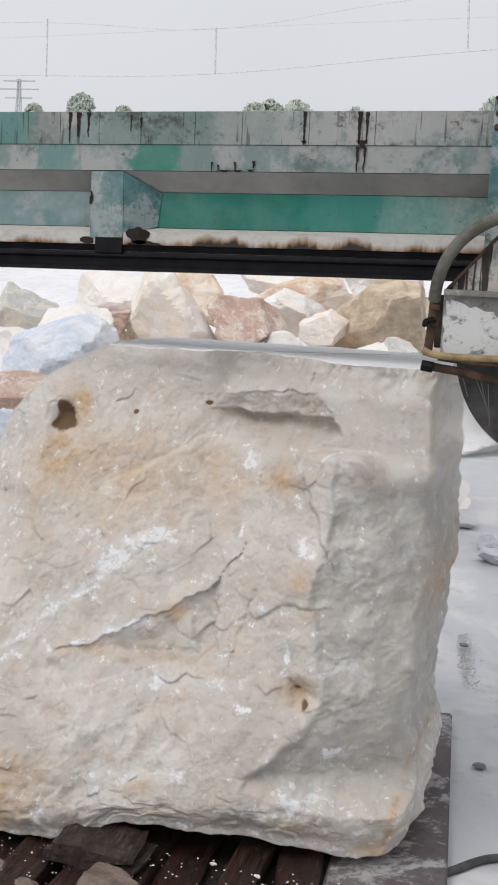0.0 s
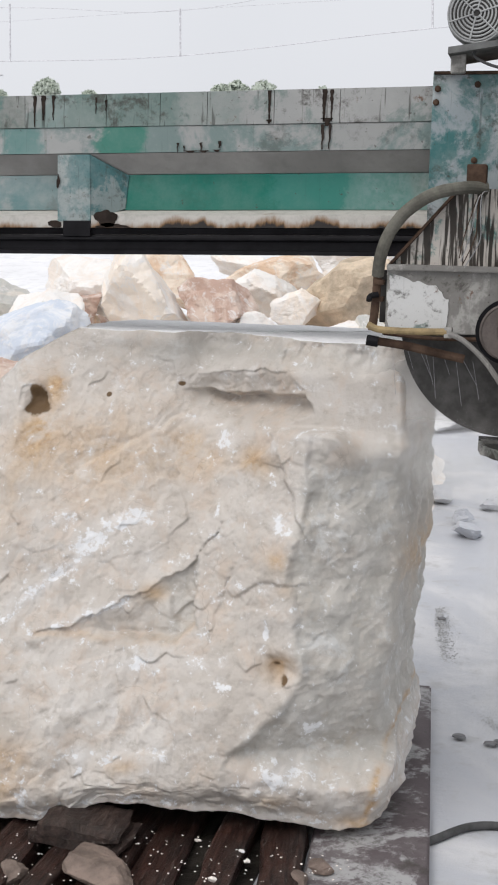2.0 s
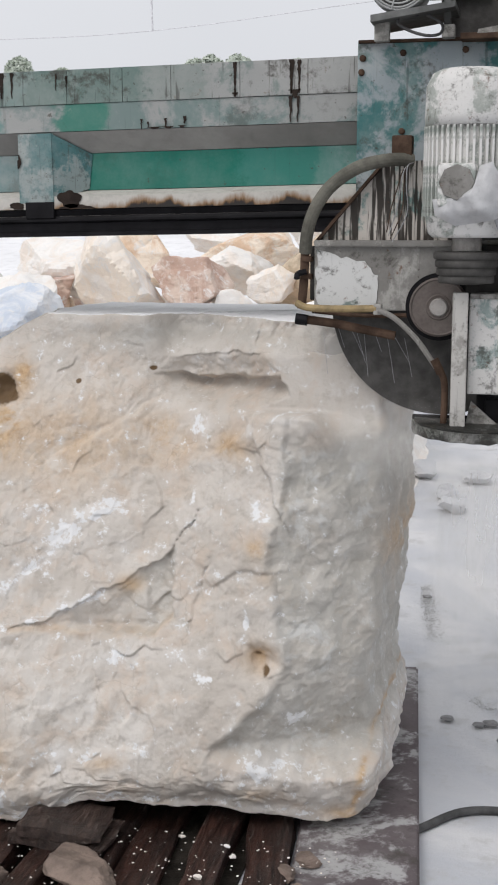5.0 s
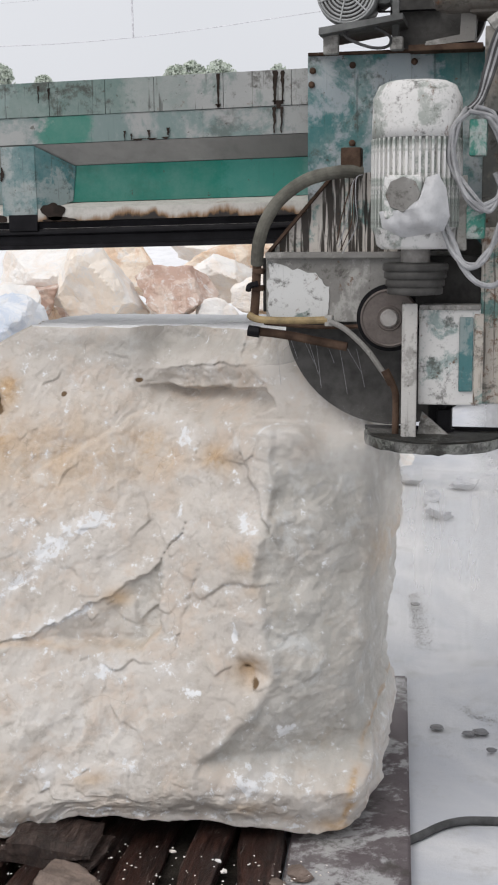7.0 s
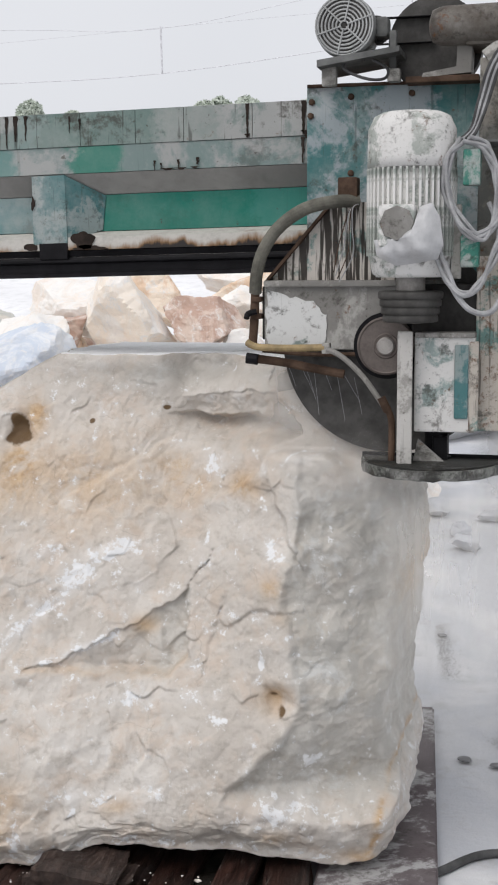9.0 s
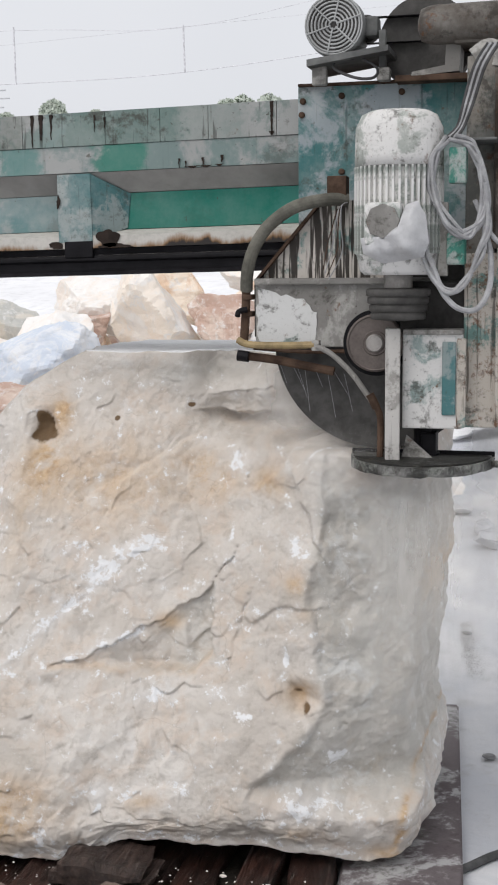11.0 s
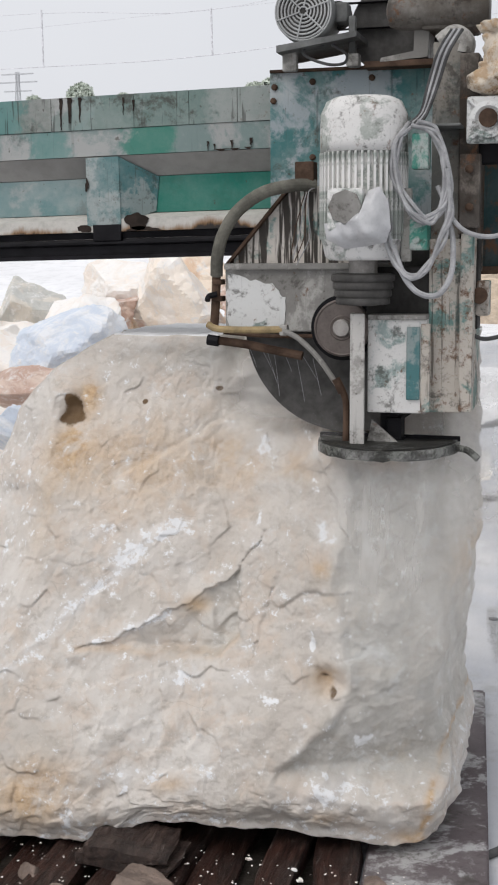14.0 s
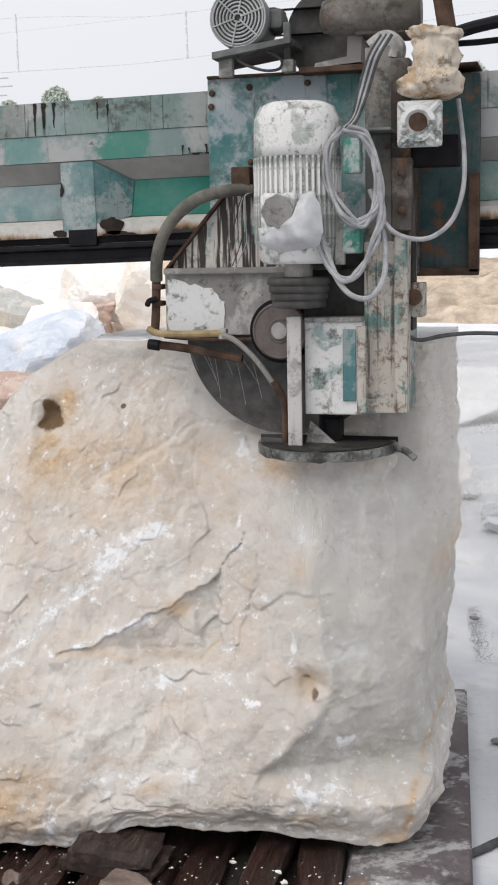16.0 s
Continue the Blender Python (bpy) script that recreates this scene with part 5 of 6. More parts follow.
    part("cable_coil", tube([(0.049, -0.250, 0.158), (0.078, -0.260, 0.073), (0.128, -0.260, 0.014), (0.186, -0.240, 0.008), (0.222, -0.220, 0.072), (0.222, -0.200, 0.174), (0.204, -0.200, 0.241)], 0.009, 8), CABLE, saw)
    part("hanging_cable", tube([(0.172, -0.180, 0.333), (0.219, -0.200, 0.237), (0.274, -0.200, 0.190), (0.354, -0.180, 0.183), (0.418, -0.140, 0.233), (0.449, -0.100, 0.328), (0.448, -0.060, 0.449), (0.424, 0.000, 0.610)], 0.0075, 9), CABLE, saw, "dusty hanging cable")
    for k in range(4):
        part("loose_wire", tube([(-0.242, -0.030, 0.341), v3((-0.271, -0.050, 0.319), 0.004 * k, 0, 0.003 * k), v3((-0.290, -0.050, 0.260), 0.010 * k, 0, 0), v3((-0.307, -0.040, 0.206), 0.016 * k, 0, -0.008 * k), v3((-0.323, -0.030, 0.125), 0.006 * k, 0, -0.01 * k)], 0.0018, 5, 6), CABLE if k % 2 else RUST, saw)
    for a, b in (((0.095, -0.210, 0.490), (0.147, -0.210, 0.383)), ((0.091, -0.210, 0.236), (0.147, -0.210, 0.140))):
        part("junction_box", box(a, (b[0], a[1] + 0.06, b[2]), 0.008), JADE, saw, "small jade green junction box")
    slab("cable_bracket", (0.062, -0.180, 0.329), (0.092, -0.180, 0.106), 0.03, HOUSING)
    slab("cable_bracket", (0.037, -0.170, 0.306), (0.069, -0.170, 0.175), 0.03, GREY_PAINT)
    # wrapped valve and its square flange
    bm = bmesh.new()
    prof = [(0.06, -0.045), (0.092, -0.03), (0.100, 0.0), (0.092, 0.025), (0.072, 0.045), (0.068, 0.10), (0.064, 0.128), (0.073, 0.132), (0.070, 0.155), (0.02, 0.16)]
    fine_prof = [(p[0] + (q[0] - p[0]) * k / 4, p[1] + (q[1] - p[1]) * k / 4) for p, q in zip(prof, prof[1:]) for k in range(4)] + [prof[-1]]
    add_lathe(bm, fine_prof, (0.355, -0.080, 0.655), "z", 48)
    for v in bm.verts:
        out = Vector((v.co.x - 0.355, v.co.y + 0.080, 0)).normalized()
        v.co += out * (0.030 * fbm(tuple(v.co), 13.0, 4) + 0.014 * fbm(tuple(v.co), 34.0, 3)) + Vector((0, 0, 0.012 * fbm(tuple(v.co), 17.0, 3)))
    part("wrapped_valve", bm, FOAM, saw, "valve wrapped in cracked cream foam", True)
    f = slab("square_flange", (0.250, -0.140, 0.599), (0.388, -0.140, 0.459), 0.03, PATCHY, "square white cast flange", 0.012)
    part("flange_ring", lathe([(0.055, 0), (0.055, 0.012), (0.040, 0.016), (0.030, 0.008)], (0.316, -0.140, 0.529), "y", 24), PATCHY, f)
    for ax, az in ((-0.052, 0.052), (0.052, 0.052), (-0.052, -0.052), (0.052, -0.052)):
        part("flange_rib", tube([(0.318 + ax * 0.6, -0.145, 0.529 + az * 0.6), (0.318 + ax * 1.15, -0.145, 0.529 + az * 1.15)], 0.009, 8, 1), PATCHY, f)
    part("flange_bore", lathe([(0.028, 0), (0.028, 0.018)], (0.317, -0.145, 0.532), "y", 20), RUST, f)
    # solid black slab stands in for the shade of the cavity under the flange
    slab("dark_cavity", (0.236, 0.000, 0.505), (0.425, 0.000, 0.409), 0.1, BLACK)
    part("lifting_arm", tube([(0.392, 0.100, 0.822), (0.463, 0.100, 0.841), (0.568, 0.100, 0.858)], 0.020, 8, 2), BLACK, saw)
    part("lifting_arm", tube([(0.392, 0.140, 0.800), (0.470, 0.140, 0.800), (0.575, 0.140, 0.806)], 0.010, 8, 2), BLACK, saw)
    part("lifting_arm", tube([(0.383, 0.100, 0.814), (0.365, 0.100, 0.919), (0.347, 0.100, 1.023)], 0.030, 8, 2), RUST, saw)
    part("trailing_cable", tube([(0.265, 0.000, -0.127), (0.307, 0.000, -0.143), (0.389, 0.000, -0.127), (0.497, 0.000, -0.120), (0.691, 0.000, -0.128)], 0.007, 8, 4), DARK_CABLE, saw)


build_saw_frame()
level_blade = build_level_blade()
belt_pulley = build_motor()
saw_blade, hub_disc = build_blade()
belt_wheel = build_top()
build_hoses()


# ------------------------------------------------------------------ boulders and background
def boulder(at, size, kind, seed, label, flatness=0.8, squat=1.0):
    r = random.Random(seed)
    planes = []
    for _ in range(13):
        d = Vector((r.gauss(0, 1), r.gauss(0, 1), r.gauss(0, 1))).normalized()
        planes.append((d, r.uniform(0.50, 0.92)))
    bm = bmesh.new()
    bmesh.ops.create_icosphere(bm, subdivisions=5, radius=1)
    for v in bm.verts:
        d = v.co.normalized()
        k = min([h / max(0.05, d.dot(n)) for n, h in planes if d.dot(n) > 0.05] + [1.25])
        p = d * k
        p *= 1.12 + 0.09 * fbm(p + Vector((seed, 0, 0)), 2.0, 6) - 0.05 * noise.ridged_multi_fractal(p * 1.6 + Vector((seed, 3, 0)), 0.9, 2.0, 5, 1.0, 2.0)
        v.co = Vector((p.x * size[0], p.y * size[1], p.z * size[2]))
    ob = part("boulder", bm, ROCKS[kind])
    ob.location = at
    ob.rotation_euler = (r.uniform(-0.2, 0.2), r.uniform(-0.2, 0.2), r.uniform(0, 6.28))
    return tagged(ob, label, "boulder", "boulders of the heap")


def heap_z(x, y):
    h = (1.15 * smooth(5.5, 7.2, y) + 0.30 * smooth(7.5, 9.5, y)) * smooth(14.5, 11.0, y) * smooth(-1.4, -2.6, x)
    h += 1.25 * smooth(7.2, 9.2, y) * smooth(14.0, 11.0, y) * smooth(-0.9, -1.5, x) * (1 - smooth(-1.4, -2.6, x))
    return h


def build_heap():
    bm = bmesh.new()
    nx, ny = 120, 70
    rows = []
    for j in range(ny + 1):
        y = 5.6 + 13.0 * j / ny
        row = []
        for i in range(nx + 1):
            x = -15 + 21.0 * i / nx
            h = heap_z(x, y)
            h = h * (1 + 0.25 * fbm((x, y, 0), 0.8, 5)) + 0.10 * fbm((x, y, 3), 2.5, 5) * min(1, h * 4) - 0.05
            row.append(bm.verts.new((x, y, h)))
        rows.append(row)
    for a, b in zip(rows, rows[1:]):
        for i in range(nx):
            bm.faces.new((a[i], a[i + 1], b[i + 1], b[i]))
    tagged(part("rubble_heap", bm, ROCKS["white"]), "heap of pale crushed stone behind the block", "rubble", kind="stuff")


build_heap()
build_base()
BOULDERS = [
    ((-3.306, 10.4, 1.900), (0.46, 0.40, 0.34), "tan", 11, "tan orange-faced boulder on the heap"),
    ((-2.981, 9.0, 1.690), (0.40, 0.36, 0.36), "cream", 12, "peaked cream and white boulder on the heap"),
    ((-2.471, 9.2, 1.690), (0.32, 0.28, 0.20), "red", 13, "reddish brown boulder among white ones"),
    ((-2.320, 10.0, 1.770), (0.32, 0.28, 0.22), "white", 14, "white broken boulder on the heap"),
    ((-2.354, 10.8, 1.880), (0.46, 0.36, 0.22), "tan", 16, "pale tan boulder at the back of the heap"),
    ((-1.882, 9.5, 1.720), (0.19, 0.19, 0.18), "cream", 26, "small cream boulder in the heap"),
    ((-1.600, 9.9, 1.640), (0.66, 0.45, 0.34), "earth", 15, "mound of tan earth on the heap"),
    ((-3.670, 9.6, 1.780), (0.34, 0.30, 0.25), "white", 17, "pinkish white boulder on the heap"),
    ((-3.586, 9.2, 1.640), (0.21, 0.20, 0.16), "red", 18, "small reddish boulder wedged in the heap"),
    ((-3.560, 8.5, 1.580), (0.40, 0.34, 0.24), "white", 19, "broad white boulder on the heap"),
    ((-3.480, 7.8, 1.535), (0.37, 0.30, 0.25), "blue", 20, "bluish white marble boulder"),
    ((-5.060, 10.6, 1.560), (0.32, 0.30, 0.36), "grey", 21, "greyish green boulder at the back"),
    ((-3.300, 7.0, 1.330), (0.25, 0.24, 0.19), "red", 22, "reddish brown boulder low in the heap"),
    ((-3.203, 6.6, 1.130), (0.20, 0.20, 0.14), "blue", 23, "bluish boulder low in the heap"),
    ((-1.828, 12.0, 1.990), (0.44, 0.34, 0.18), "white", 24, "white boulder at the back of the heap"),
    ((-2.75, 11.4, 1.980), (0.34, 0.30, 0.16), "white", 27, "white boulder at the back of the heap"),
    ((-1.390, 8.6, 1.600), (0.15, 0.15, 0.09), "white", 25, "small white boulder on the edge of the heap"),
    ((-1.232, 8.6, 1.600), (0.16, 0.15, 0.10), "grey", 28, "small greyish boulder on the edge of the heap"),
    ((-1.032, 16.263, 0.250), (1.0, 0.8, 0.42), "pale", 31, "pale boulder behind the block"),
    ((-0.562, 9.573, 0.050), (0.17, 0.14, 0.06), "dust", 32, "broken white stone on the dust"),
    ((-0.640, 10.1, 0.050), (0.12, 0.11, 0.06), "dust", 33, "broken white stone on the dust"),
    ((-0.860, 10.8, 0.060), (0.15, 0.13, 0.07), "dust", 34, "broken white stone on the dust"),
    ((-0.400, 10.7, 0.050), (0.17, 0.13, 0.05), "dust", 35, "pale flat stone on the dust"),
]
for b in BOULDERS:
    boulder(*b)
fill = random.Random(77)
for k in range(46):
    bx, by = fill.uniform(-6.5, -1.5), fill.uniform(7.6, 12.5)
    bs = fill.uniform(0.10, 0.24)
    kind, word = fill.choice((("white", "white"), ("white", "white"), ("white", "white"), ("tan", "tan"), ("red", "reddish"), ("grey", "greyish")))
    boulder((bx, by, heap_z(bx, by) + bs * 0.25), (bs * 1.2, bs, bs * 0.8), kind, 200 + k, word + " broken stone bedded in the heap")


def build_soil():
    bm = bmesh.new()
    c = (-2.294, 33.488, 0.000)
    at = (c[0] + 2.0, c[1] + 3.0)
    n, m = 220, 90
    rows = []
    for j in range(m + 1):
        row = []
        for i in range(n):
            a = 2 * math.pi * i / n
            r = 7.0 * j / m
            x, y = at[0] + r * math.cos(a) * 1.5, at[1] + r * math.sin(a) * 0.7
            z = 1.9 * max(0, 1 - r / 7.0) ** 0.6 + (0.22 * fbm((x, y, 0), 1.1, 6) + 0.10 * max(0, fbm((x, y, 7), 4.5, 4))) * min(1, (m - j) / 8) - 0.03
            row.append(bm.verts.new((x, y, z)))
        rows.append(row)
    for a, b in zip(rows, rows[1:]):
        for i in range(n):
            bm.faces.new((a[i], a[(i + 1) % n], b[(i + 1) % n], b[i]))
    bmesh.ops.remove_doubles(bm, verts=bm.verts[:], dist=0.0005)
    bmesh.ops.recalc_face_normals(bm, faces=bm.faces)
    tagged(part("soil_pile", bm, SOIL), "yellowish pile of soil and stone chips", "soil pile", kind="stuff")


build_soil()


def build_bank():
    bm = bmesh.new()
    rows = []
    for y, z in ((30, -0.05), (36, 0.8), (42, 1.75), (46, 1.93), (52, 1.9), (60, -0.05)):
        rows.append([bm.verts.new((-70 + 2.0 * i, y, z + (0.10 * fbm((i * 0.5, y, 0), 0.6, 4) if z > 0 else 0))) for i in range(71)])
    for a, b in zip(rows, rows[1:]):
        for i in range(70):
            bm.faces.new((a[i], a[i + 1], b[i + 1], b[i]))
    tagged(part("dust_bank", bm, BANK, smooth=True), "long low bank of white stone dust far behind", "bank", kind="structure")


build_bank()


# ------------------------------------------------------------------ far trees, poles and lines
def tree(at, height, width, seed, label):
    r = random.Random(seed)
    root = empty("tree", at, label, "tree", "far trees")
    bm = bmesh.new()
    add_lathe(bm, [(height * 0.03, 0), (height * 0.02, height * 0.4), (height * 0.006, height * 0.85)], (0, 0, 0), "z", 8)
    for _ in range(6):
        a = r.uniform(0, 6.28)
        z = height * r.uniform(0.35, 0.7)
        add_tube(bm, [(0, 0, z), (width * 0.25 * math.cos(a), width * 0.25 * math.sin(a), z + height * 0.12), (width * 0.4 * math.cos(a), width * 0.4 * math.sin(a), z + height * 0.2)], height * 0.006, 5, 3)
    part("trunk", bm, BARK, root)
    bm = bmesh.new()
    tall = 0.62 * width
    for _ in range(3400):
        a, u = r.uniform(0, 6.28), r.uniform(-1, 1)
        k = r.random() ** 0.4
        c = Vector((0.5 * width * k * math.sqrt(1 - u * u) * math.cos(a), 0.5 * width * k * math.sqrt(1 - u * u) * math.sin(a), height - tall + tall * k * u))
        if fbm(c + Vector((seed, 0, 0)), 0.8, 3) < -0.16:
            continue
        s = r.uniform(0.09, 0.24)
        q = Euler((r.uniform(0, 3), r.uniform(0, 3), r.uniform(0, 3))).to_matrix()
        bm.faces.new([bm.verts.new(c + q @ Vector(p) * s) for p in ((-1, -0.5, 0), (1, -0.4, 0.1), (0.2, 0.9, -0.1))])
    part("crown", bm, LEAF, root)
    return root


for top, w, seed, label in (
    ((-50.5, 120.0, 18.50), 2.9, 1, "hazy round-topped tree beyond the yard"),
    ((-32.6, 120.0, 17.75), 2.6, 2, "hazy sparse tree beyond the yard"),
    ((-30.9, 120.0, 18.05), 2.6, 8, "hazy narrow tree beyond the yard"),
    ((-28.3, 120.0, 18.05), 3.5, 3, "hazy broad tree beyond the yard"),
    ((-55.6, 120.0, 17.30), 2.0, 4, "hazy low tree beyond the yard"),
    ((-46.0, 120.0, 17.20), 2.0, 5, "hazy low tree beyond the yard"),
    ((-22.6, 120.0, 17.40), 2.0, 6, "hazy low tree beyond the yard"),
    ((-9.6, 120.0, 18.6), 3.4, 7, "hazy tree beyond the yard"),
):
    tree((top[0], top[1], 0.0), top[2], w, seed, label)


def build_pylon():
    top = (-85.975, 180.000, 28.429)
    h = top[2]
    root = empty("pylon", (top[0], top[1], 0), "far grey lattice power pylon", "pylon")
    for sx in (-1, 1):
        for sy in (-1, 1):
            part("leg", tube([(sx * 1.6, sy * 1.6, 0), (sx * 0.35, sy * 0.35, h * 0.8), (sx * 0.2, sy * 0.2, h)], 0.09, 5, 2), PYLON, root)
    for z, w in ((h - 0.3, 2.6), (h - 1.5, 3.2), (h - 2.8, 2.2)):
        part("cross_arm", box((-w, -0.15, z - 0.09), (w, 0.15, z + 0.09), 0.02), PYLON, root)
    for k in range(8):
        z = h * k / 9
        w = 1.6 - 1.25 * k / 9
        part("brace", tube([(-w, -w, z), (w, -w, z + h / 9)], 0.08, 5, 1), PYLON, root)


def build_lines():
    root = empty("overhead_line", (0, 0, 0), "thin overhead wires with hanging droppers against the sky", "overhead line")
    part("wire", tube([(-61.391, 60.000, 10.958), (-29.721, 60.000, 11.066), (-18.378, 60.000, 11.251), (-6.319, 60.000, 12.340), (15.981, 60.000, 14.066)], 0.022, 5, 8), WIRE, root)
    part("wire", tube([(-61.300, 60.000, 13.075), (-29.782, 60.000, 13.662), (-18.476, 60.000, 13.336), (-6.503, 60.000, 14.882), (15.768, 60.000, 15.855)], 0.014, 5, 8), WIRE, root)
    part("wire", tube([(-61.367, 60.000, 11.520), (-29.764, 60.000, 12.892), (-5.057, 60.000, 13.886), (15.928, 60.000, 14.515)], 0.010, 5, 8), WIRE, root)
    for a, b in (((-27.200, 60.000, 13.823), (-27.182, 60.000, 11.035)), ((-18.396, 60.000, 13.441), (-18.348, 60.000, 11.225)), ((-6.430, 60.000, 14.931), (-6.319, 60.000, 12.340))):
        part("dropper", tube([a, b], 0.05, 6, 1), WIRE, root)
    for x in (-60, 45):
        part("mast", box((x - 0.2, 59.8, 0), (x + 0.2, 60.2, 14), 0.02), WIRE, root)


build_pylon()
build_lines()


# ------------------------------------------------------------------ grease runs on the beam
def run_down(x, z0, z1, w, seed, y=4.5185):
    bm = bmesh.new()
    n = 14
    L, R = [], []
    for i in range(n + 1):
        t = i / n
        z = z0 + (z1 - z0) * t
        h = w * (0.35 + 0.65 * abs(fbm((seed, t * 4, 0), 1.3, 3)) + 0.3 * (1 - t)) * (1 - 0.6 * t)
        m = x + 0.004 * fbm((seed, t * 3, 5), 1.0, 2)
        L.append((m - h, z))
        R.append((m + h, z))
    add_prism(bm, L + R[::-1], y - 0.0015, y + 0.001)
    part("grease_run", bm, GREASE, bpy.data.objects["gantry_beam"], "dark grease run")


for k, (x, z0, z1, w) in enumerate((
    (-0.837, 2.690, 2.576, 0.013), (-0.810, 2.688, 2.578, 0.008), (-0.825, 2.59, 2.562, 0.024), (-0.840, 2.568, 2.48, 0.009), (-0.814, 2.568, 2.48, 0.007),
    (-1.037, 2.690, 2.576, 0.009), (-1.037, 2.588, 2.574, 0.014), (-1.945, 2.690, 2.576, 0.008), (-1.91, 2.690, 2.60, 0.012), (-1.87, 2.690, 2.60, 0.007), (-1.70, 2.68, 2.62, 0.004), (-1.66, 2.67, 2.63, 0.006),
    (-1.33, 2.482, 2.474, 0.04), (-1.28, 2.482, 2.474, 0.03), (-1.23, 2.484, 2.476, 0.02), (-1.355, 2.50, 2.478, 0.004), (-1.29, 2.51, 2.48, 0.006), (-1.22, 2.515, 2.49, 0.009), (-1.38, 2.51, 2.475, 0.004))):
    run_down(x, z0, z1, w, 3.0 + k)
def blot(x, z, rx, rz, seed, y=4.5145):
    bm = bmesh.new()
    ring = []
    for i in range(40):
        a = i * math.tau / 40
        k = 0.75 + 0.4 * fbm((math.cos(a) + seed, math.sin(a), 0), 0.9, 3)
        ring.append((x + rx * k * math.cos(a), max(2.203, z + rz * k * math.sin(a))))
    add_prism(bm, ring, y - 0.001, y + 0.0012)
    part("grease_blot", bm, GREASE, bpy.data.objects["gantry_beam"], "dark grease blot")


for k, b in enumerate(((-1.655, 2.232, 0.050, 0.042), (-1.63, 2.208, 0.08, 0.014), (-1.86, 2.212, 0.035, 0.020))):
    blot(*b, 7.0 + 3 * k)
# rusty hollow in the edge of the stiffener
blot(-1.845, 2.375, 0.010, 0.03, 31.0, 4.509)
# the beam climbs a little towards its far end
for ob in bpy.data.objects["gantry_beam"].children:
    if ob.name.split(".")[0] != "post":
        for v in ob.data.vertices:
            v.co.z += 0.0185 * (v.co.x + 1.95)
        ob.data.update()


# ------------------------------------------------------------------ small things on the ground
def ground_bits():
    p, q, r = (-0.298, 4.383, 0.000), (-0.184, 4.516, 0.000), (-0.018, 4.562, 0.000)
    bm = tube([(p[0] - 0.05, p[1] - 0.06, 0.016), (p[0], p[1], 0.016), (q[0], q[1], 0.016), (r[0], r[1], 0.016), (r[0] + 0.5, r[1] + 0.05, 0.016), (r[0] + 1.3, r[1] - 0.3, 0.016)], 0.016, 10, 8)
    tagged(part("ground_hose", bm, DARK_CABLE, smooth=True), "grey hose lying on the white dust", "hose")
    rnd = random.Random(12)
    spots = [((-0.295, 5.435, 0.000), 0.022), ((-0.110, 5.414, 0.000), 0.025), ((-0.542, 7.271, 0.000), 0.02), ((-0.158, 5.392, 0.000), 0.02), ((-0.058, 5.240, 0.000), 0.016)]
    for k, (c, s) in enumerate(spots):
        bm = bmesh.new()
        bmesh.ops.create_icosphere(bm, subdivisions=2, radius=1)
        for v in bm.verts:
            v.co = Vector((v.co.x * s * 1.5, v.co.y * s * 1.2, v.co.z * s * 0.45)) * (1 + 0.35 * fbm(v.co + Vector((k, 0, 0)), 1.5, 3))
        ob = part("pebble", bm, PEBBLE)
        ob.location = (c[0], c[1], s * 0.3)
        tagged(ob, "dark wet stone chip on the white dust", "stone chip", "chips on the dust")
    # the raised edge of drying slurry
    bm = bmesh.new()
    edge = spline([(-0.60, 7.5, 0), (-0.582, 7.345, 0), (-0.496, 6.695, 0), (-0.418, 6.149, 0), (-0.33, 5.924, 0), (-0.223, 5.723, 0), (-0.139, 5.603, 0), (0.05, 5.45, 0)], 12)
    for k in range(1100):
        q = rnd.uniform(5.45, 7.5)
        x, y, _ = min(edge, key=lambda p: abs(p.y - q))
        off = abs(rnd.gauss(0, 0.035)) + rnd.gauss(0, 0.008)
        y += rnd.uniform(-0.03, 0.03)
        s = rnd.uniform(0.0015, 0.0045)
        m = bmesh.ops.create_icosphere(bm, subdivisions=1, radius=s)
        for v in m["verts"]:
            v.co = Vector((v.co.x * 1.4 + x + off, v.co.y * 1.3 + y + rnd.gauss(0, 0.004) + 0.3 * off, v.co.z * 0.5 + s * 0.1))
    tagged(part("slurry_crumbs", bm, CRUMB), "line of grey slurry crumbs on the dust", "crumbs", kind="stuff")


PEBBLE = plain("wet_dark_stone", (0.16, 0.16, 0.165), 0.5)
CRUMB = plain("grey_slurry_crumb", (0.46, 0.46, 0.46), 0.8)


def slurry_and_chips():
    rnd = random.Random(31)
    bm = bmesh.new()
    for k in range(520):
        x, y = rnd.uniform(-2.4, -0.55), rnd.uniform(3.3, 4.0)
        s = rnd.uniform(0.001, 0.004) if rnd.random() < 0.96 else rnd.uniform(0.008, 0.013)
        m = bmesh.ops.create_icosphere(bm, subdivisions=1, radius=s)
        for v in m["verts"]:
            v.co = Vector((v.co.x * 1.3 + x, v.co.y + y, v.co.z * 0.6 + 0.088 + s * 0.3)) + Vector((rnd.uniform(-1, 1), rnd.uniform(-1, 1), rnd.uniform(-1, 1))) * s * 0.3
    tagged(part("stone_chips", bm, ROCKS["white"]), "white stone chips scattered over the timbers", "chips", kind="stuff")


slurry_and_chips()
ground_bits()


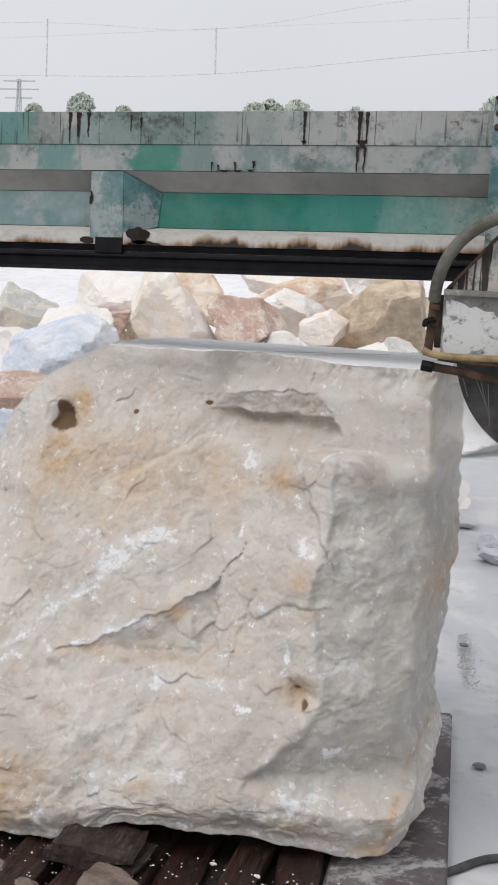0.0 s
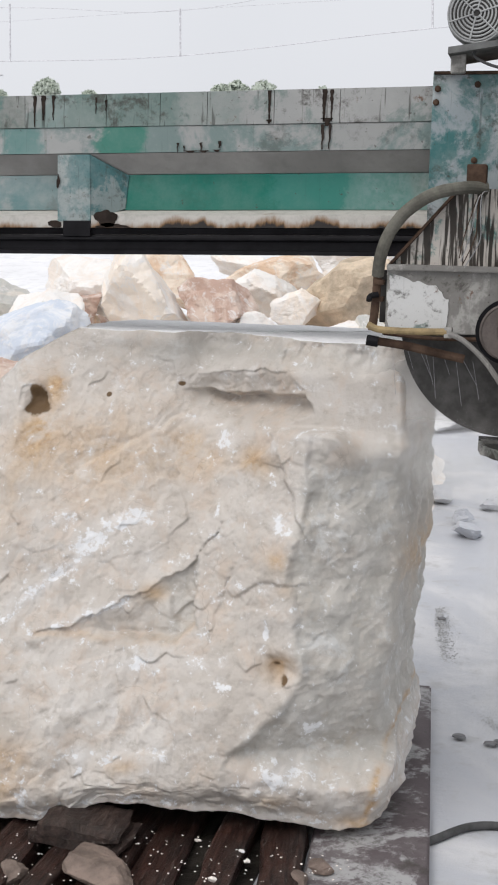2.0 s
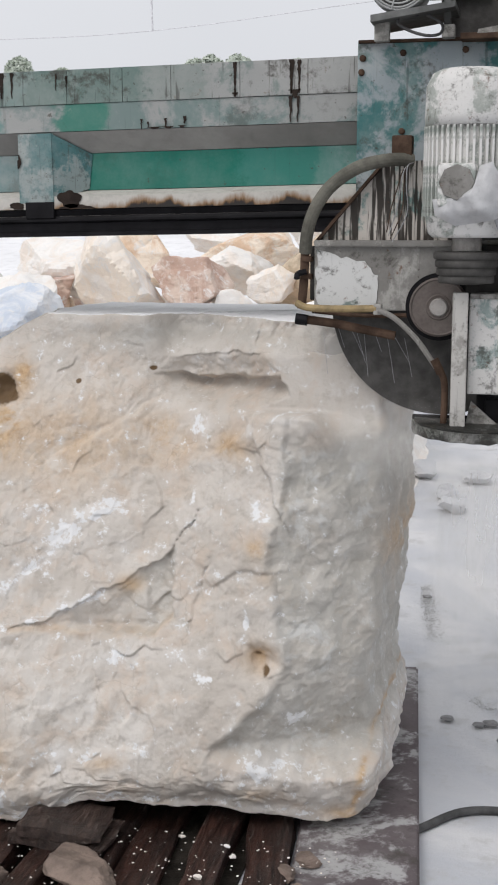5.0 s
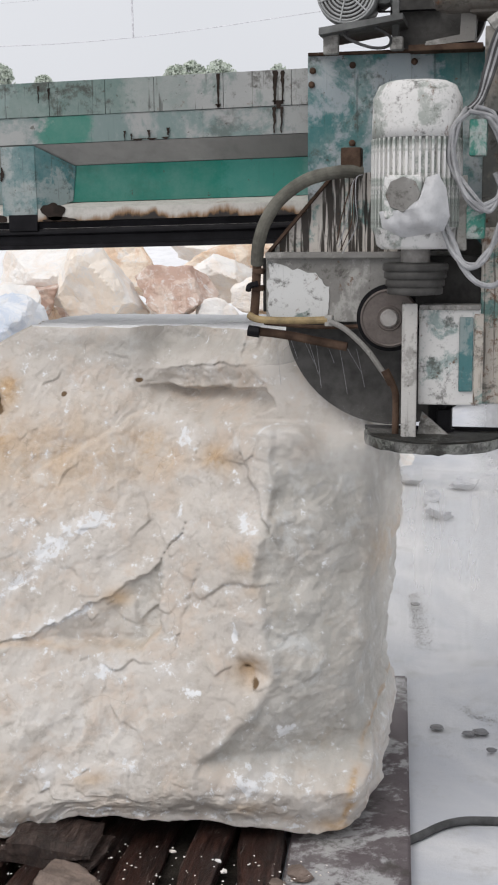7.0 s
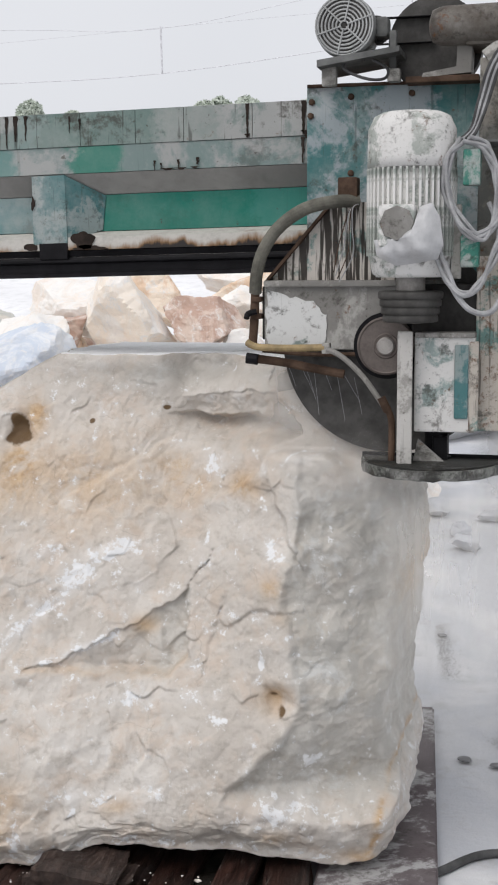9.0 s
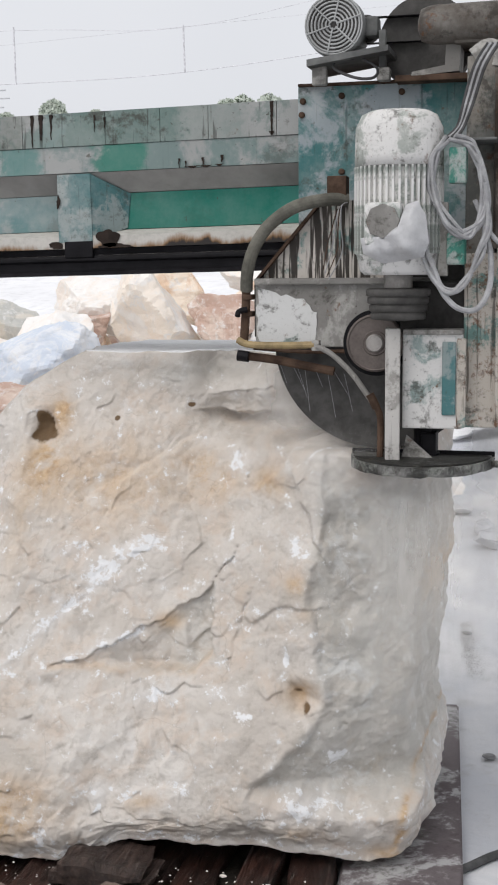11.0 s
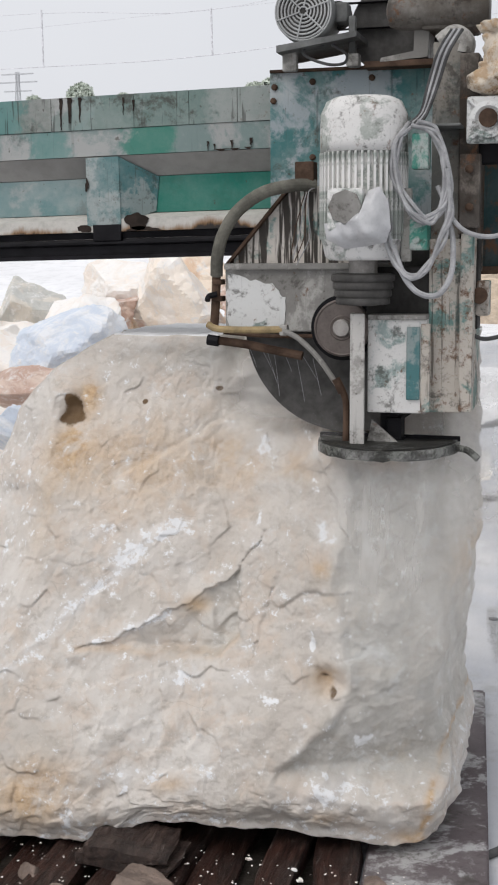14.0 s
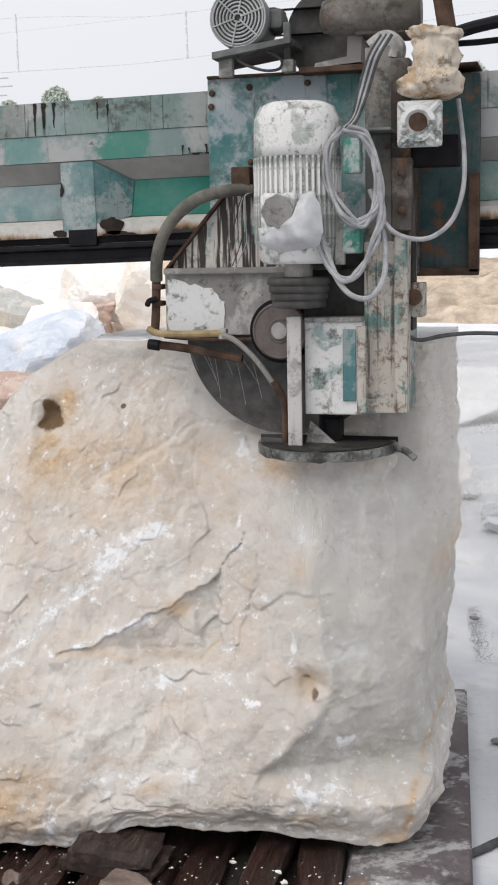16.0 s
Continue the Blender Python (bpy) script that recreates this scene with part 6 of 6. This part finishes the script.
# ------------------------------------------------------------------ water that the blade throws up
def mist_mat(name, lo, hi, thick, streaky=False):
    m, n, l, b = mat(name)
    uv = n.new("ShaderNodeAttribute")
    uv.attribute_name = "veil"
    f = noise_tex(n, l, coords(n, l, (7, 7, 1.2) if streaky else (2.5, 2.5, 2.5)), 2.0, 5, 0.6)
    d = times_(n, l, uv.outputs["Fac"], step(n, l, f, lo, hi, 0.45, 1.0))
    d = times_(n, l, d, thick)
    b.inputs["Base Color"].default_value = (0.62, 0.60, 0.565, 1)
    b.inputs["Roughness"].default_value = 0.9
    l.new(d, b.inputs["Alpha"])
    return m


def mist_sheet(name, corners, fade, material, bulge, label):
    """A thin curved veil of spray; fade gives its density from edge to edge."""
    n = 24
    a, b, c, d = [Vector(p) for p in corners]
    verts, faces, dens = [], [], []
    for j in range(n + 1):
        for i in range(n + 1):
            u, v = i / n, j / n
            p = a.lerp(b, u).lerp(d.lerp(c, u), v)
            p.y -= bulge * math.sin(math.pi * u) * math.sin(math.pi * v) + 0.01 * fbm((u * 3, v * 3, bulge), 1.0, 3)
            verts.append(p)
            dens.append(fade(u, v))
    for j in range(n):
        for i in range(n):
            k = j * (n + 1) + i
            faces.append((k, k + 1, k + n + 2, k + n + 1))
    me = bpy.data.meshes.new(name)
    me.from_pydata(verts, [], faces)
    at = me.attributes.new("veil", "FLOAT", "POINT")
    at.data.foreach_set("value", dens)
    for p in me.polygons:
        p.use_smooth = True
    me.materials.append(material)
    ob = new(name, me)
    ob.parent = saw
    return tagged(ob, label)


def soft_edge(u, v, l=0.3, r=0.3, t=0.3, b=0.3):
    return smooth(0, l, u) * smooth(0, r, 1 - u) * smooth(0, t, v) * smooth(0, b, 1 - v)


MIST = mist_mat("fine_spray", 0.3, 0.65, 0.62)
FILM = mist_mat("running_water", 0.25, 0.75, 0.46, True)
VEILS = [
    mist_sheet("spray_veil", ((-0.679, 0.160, -0.130), (-0.099, 0.160, -0.202), (-0.097, 0.160, -0.474), (-0.726, 0.160, -0.492)), lambda u, v: soft_edge(u, v, 0.4, 0.2, 0.3, 0.3), MIST, 0.0, "pale water spray at the blade"),
    mist_sheet("spray_veil", ((-0.599, -0.060, -0.371), (-0.064, -0.060, -0.368), (-0.048, -0.150, -0.686), (-0.616, -0.150, -0.672)), lambda u, v: 0.6 * soft_edge(u, v, 0.5, 0.4, 0.5, 0.5), MIST, 0.02, "pale water spray at the blade"),
    mist_sheet("spray_veil", ((-0.186, -0.200, -0.525), (0.464, -0.200, -0.504), (0.490, -0.280, -1.496), (-0.208, -0.280, -1.564)), lambda u, v: soft_edge(u, v, 0.15, 0.5, 0.10, 0.8), FILM, 0.04, "curtain of running water below the blade"),
    mist_sheet("spray_veil", ((0.092, 0.150, -0.047), (0.832, 0.150, -0.045), (0.873, 0.100, -1.229), (0.113, 0.100, -1.286)), lambda u, v: soft_edge(u, v, 0.12, 0.6, 0.25, 0.7), MIST, 0.03, "drifting pale spray behind the column"),
]


def water_jets():
    r = random.Random(8)
    a, b = Vector((-0.545, 0.040, -0.175)), Vector((-0.233, 0.040, -0.222))
    for k in range(9):
        p = a.lerp(b, (k + r.random()) / 9)
        fall = r.uniform(0.06, 0.17)
        lean = r.uniform(0.01, 0.05)
        part("water_jet", tube([p, p + Vector((lean * 0.5, 0.012, -fall * 0.5)), p + Vector((lean, 0.02, -fall))], 0.0006, 5, 4), JET, saw)


JET = plain("white_water", (0.34, 0.34, 0.35), 0.25, vary=0.1, bump=0.0)
water_jets()


# ------------------------------------------------------------------ what moves
def motions():
    x, y, z = SAW_AT
    # the carriage follows the slope of the beam
    walk(saw, [(t, pose(x + s, y, z + 0.0185 * (s - 0.38))) for t, s in SAW_ROWS])
    for i, veil in enumerate(VEILS):
        walk(veil, [(k * 0.4, pose(0.012 * math.sin(1.9 * k + i), 0.006 * math.sin(1.3 * k + 2 * i), 0.014 * math.sin(2.3 * k + i))) for k in range(41)])
    beat = [(k * 0.2, k) for k in range(81)]
    for ob, axis, turn in ((saw_blade, "y", 74), (hub_disc, "y", 74), (belt_pulley, "z", 83), (level_blade, "z", 71), (belt_wheel, "y", 40)):
        p = ob.location.copy()
        walk(ob, [(t, pose(*p, 0, k * turn if axis == "y" else 0, k * turn if axis == "z" else 0)) for t, k in beat])


motions()
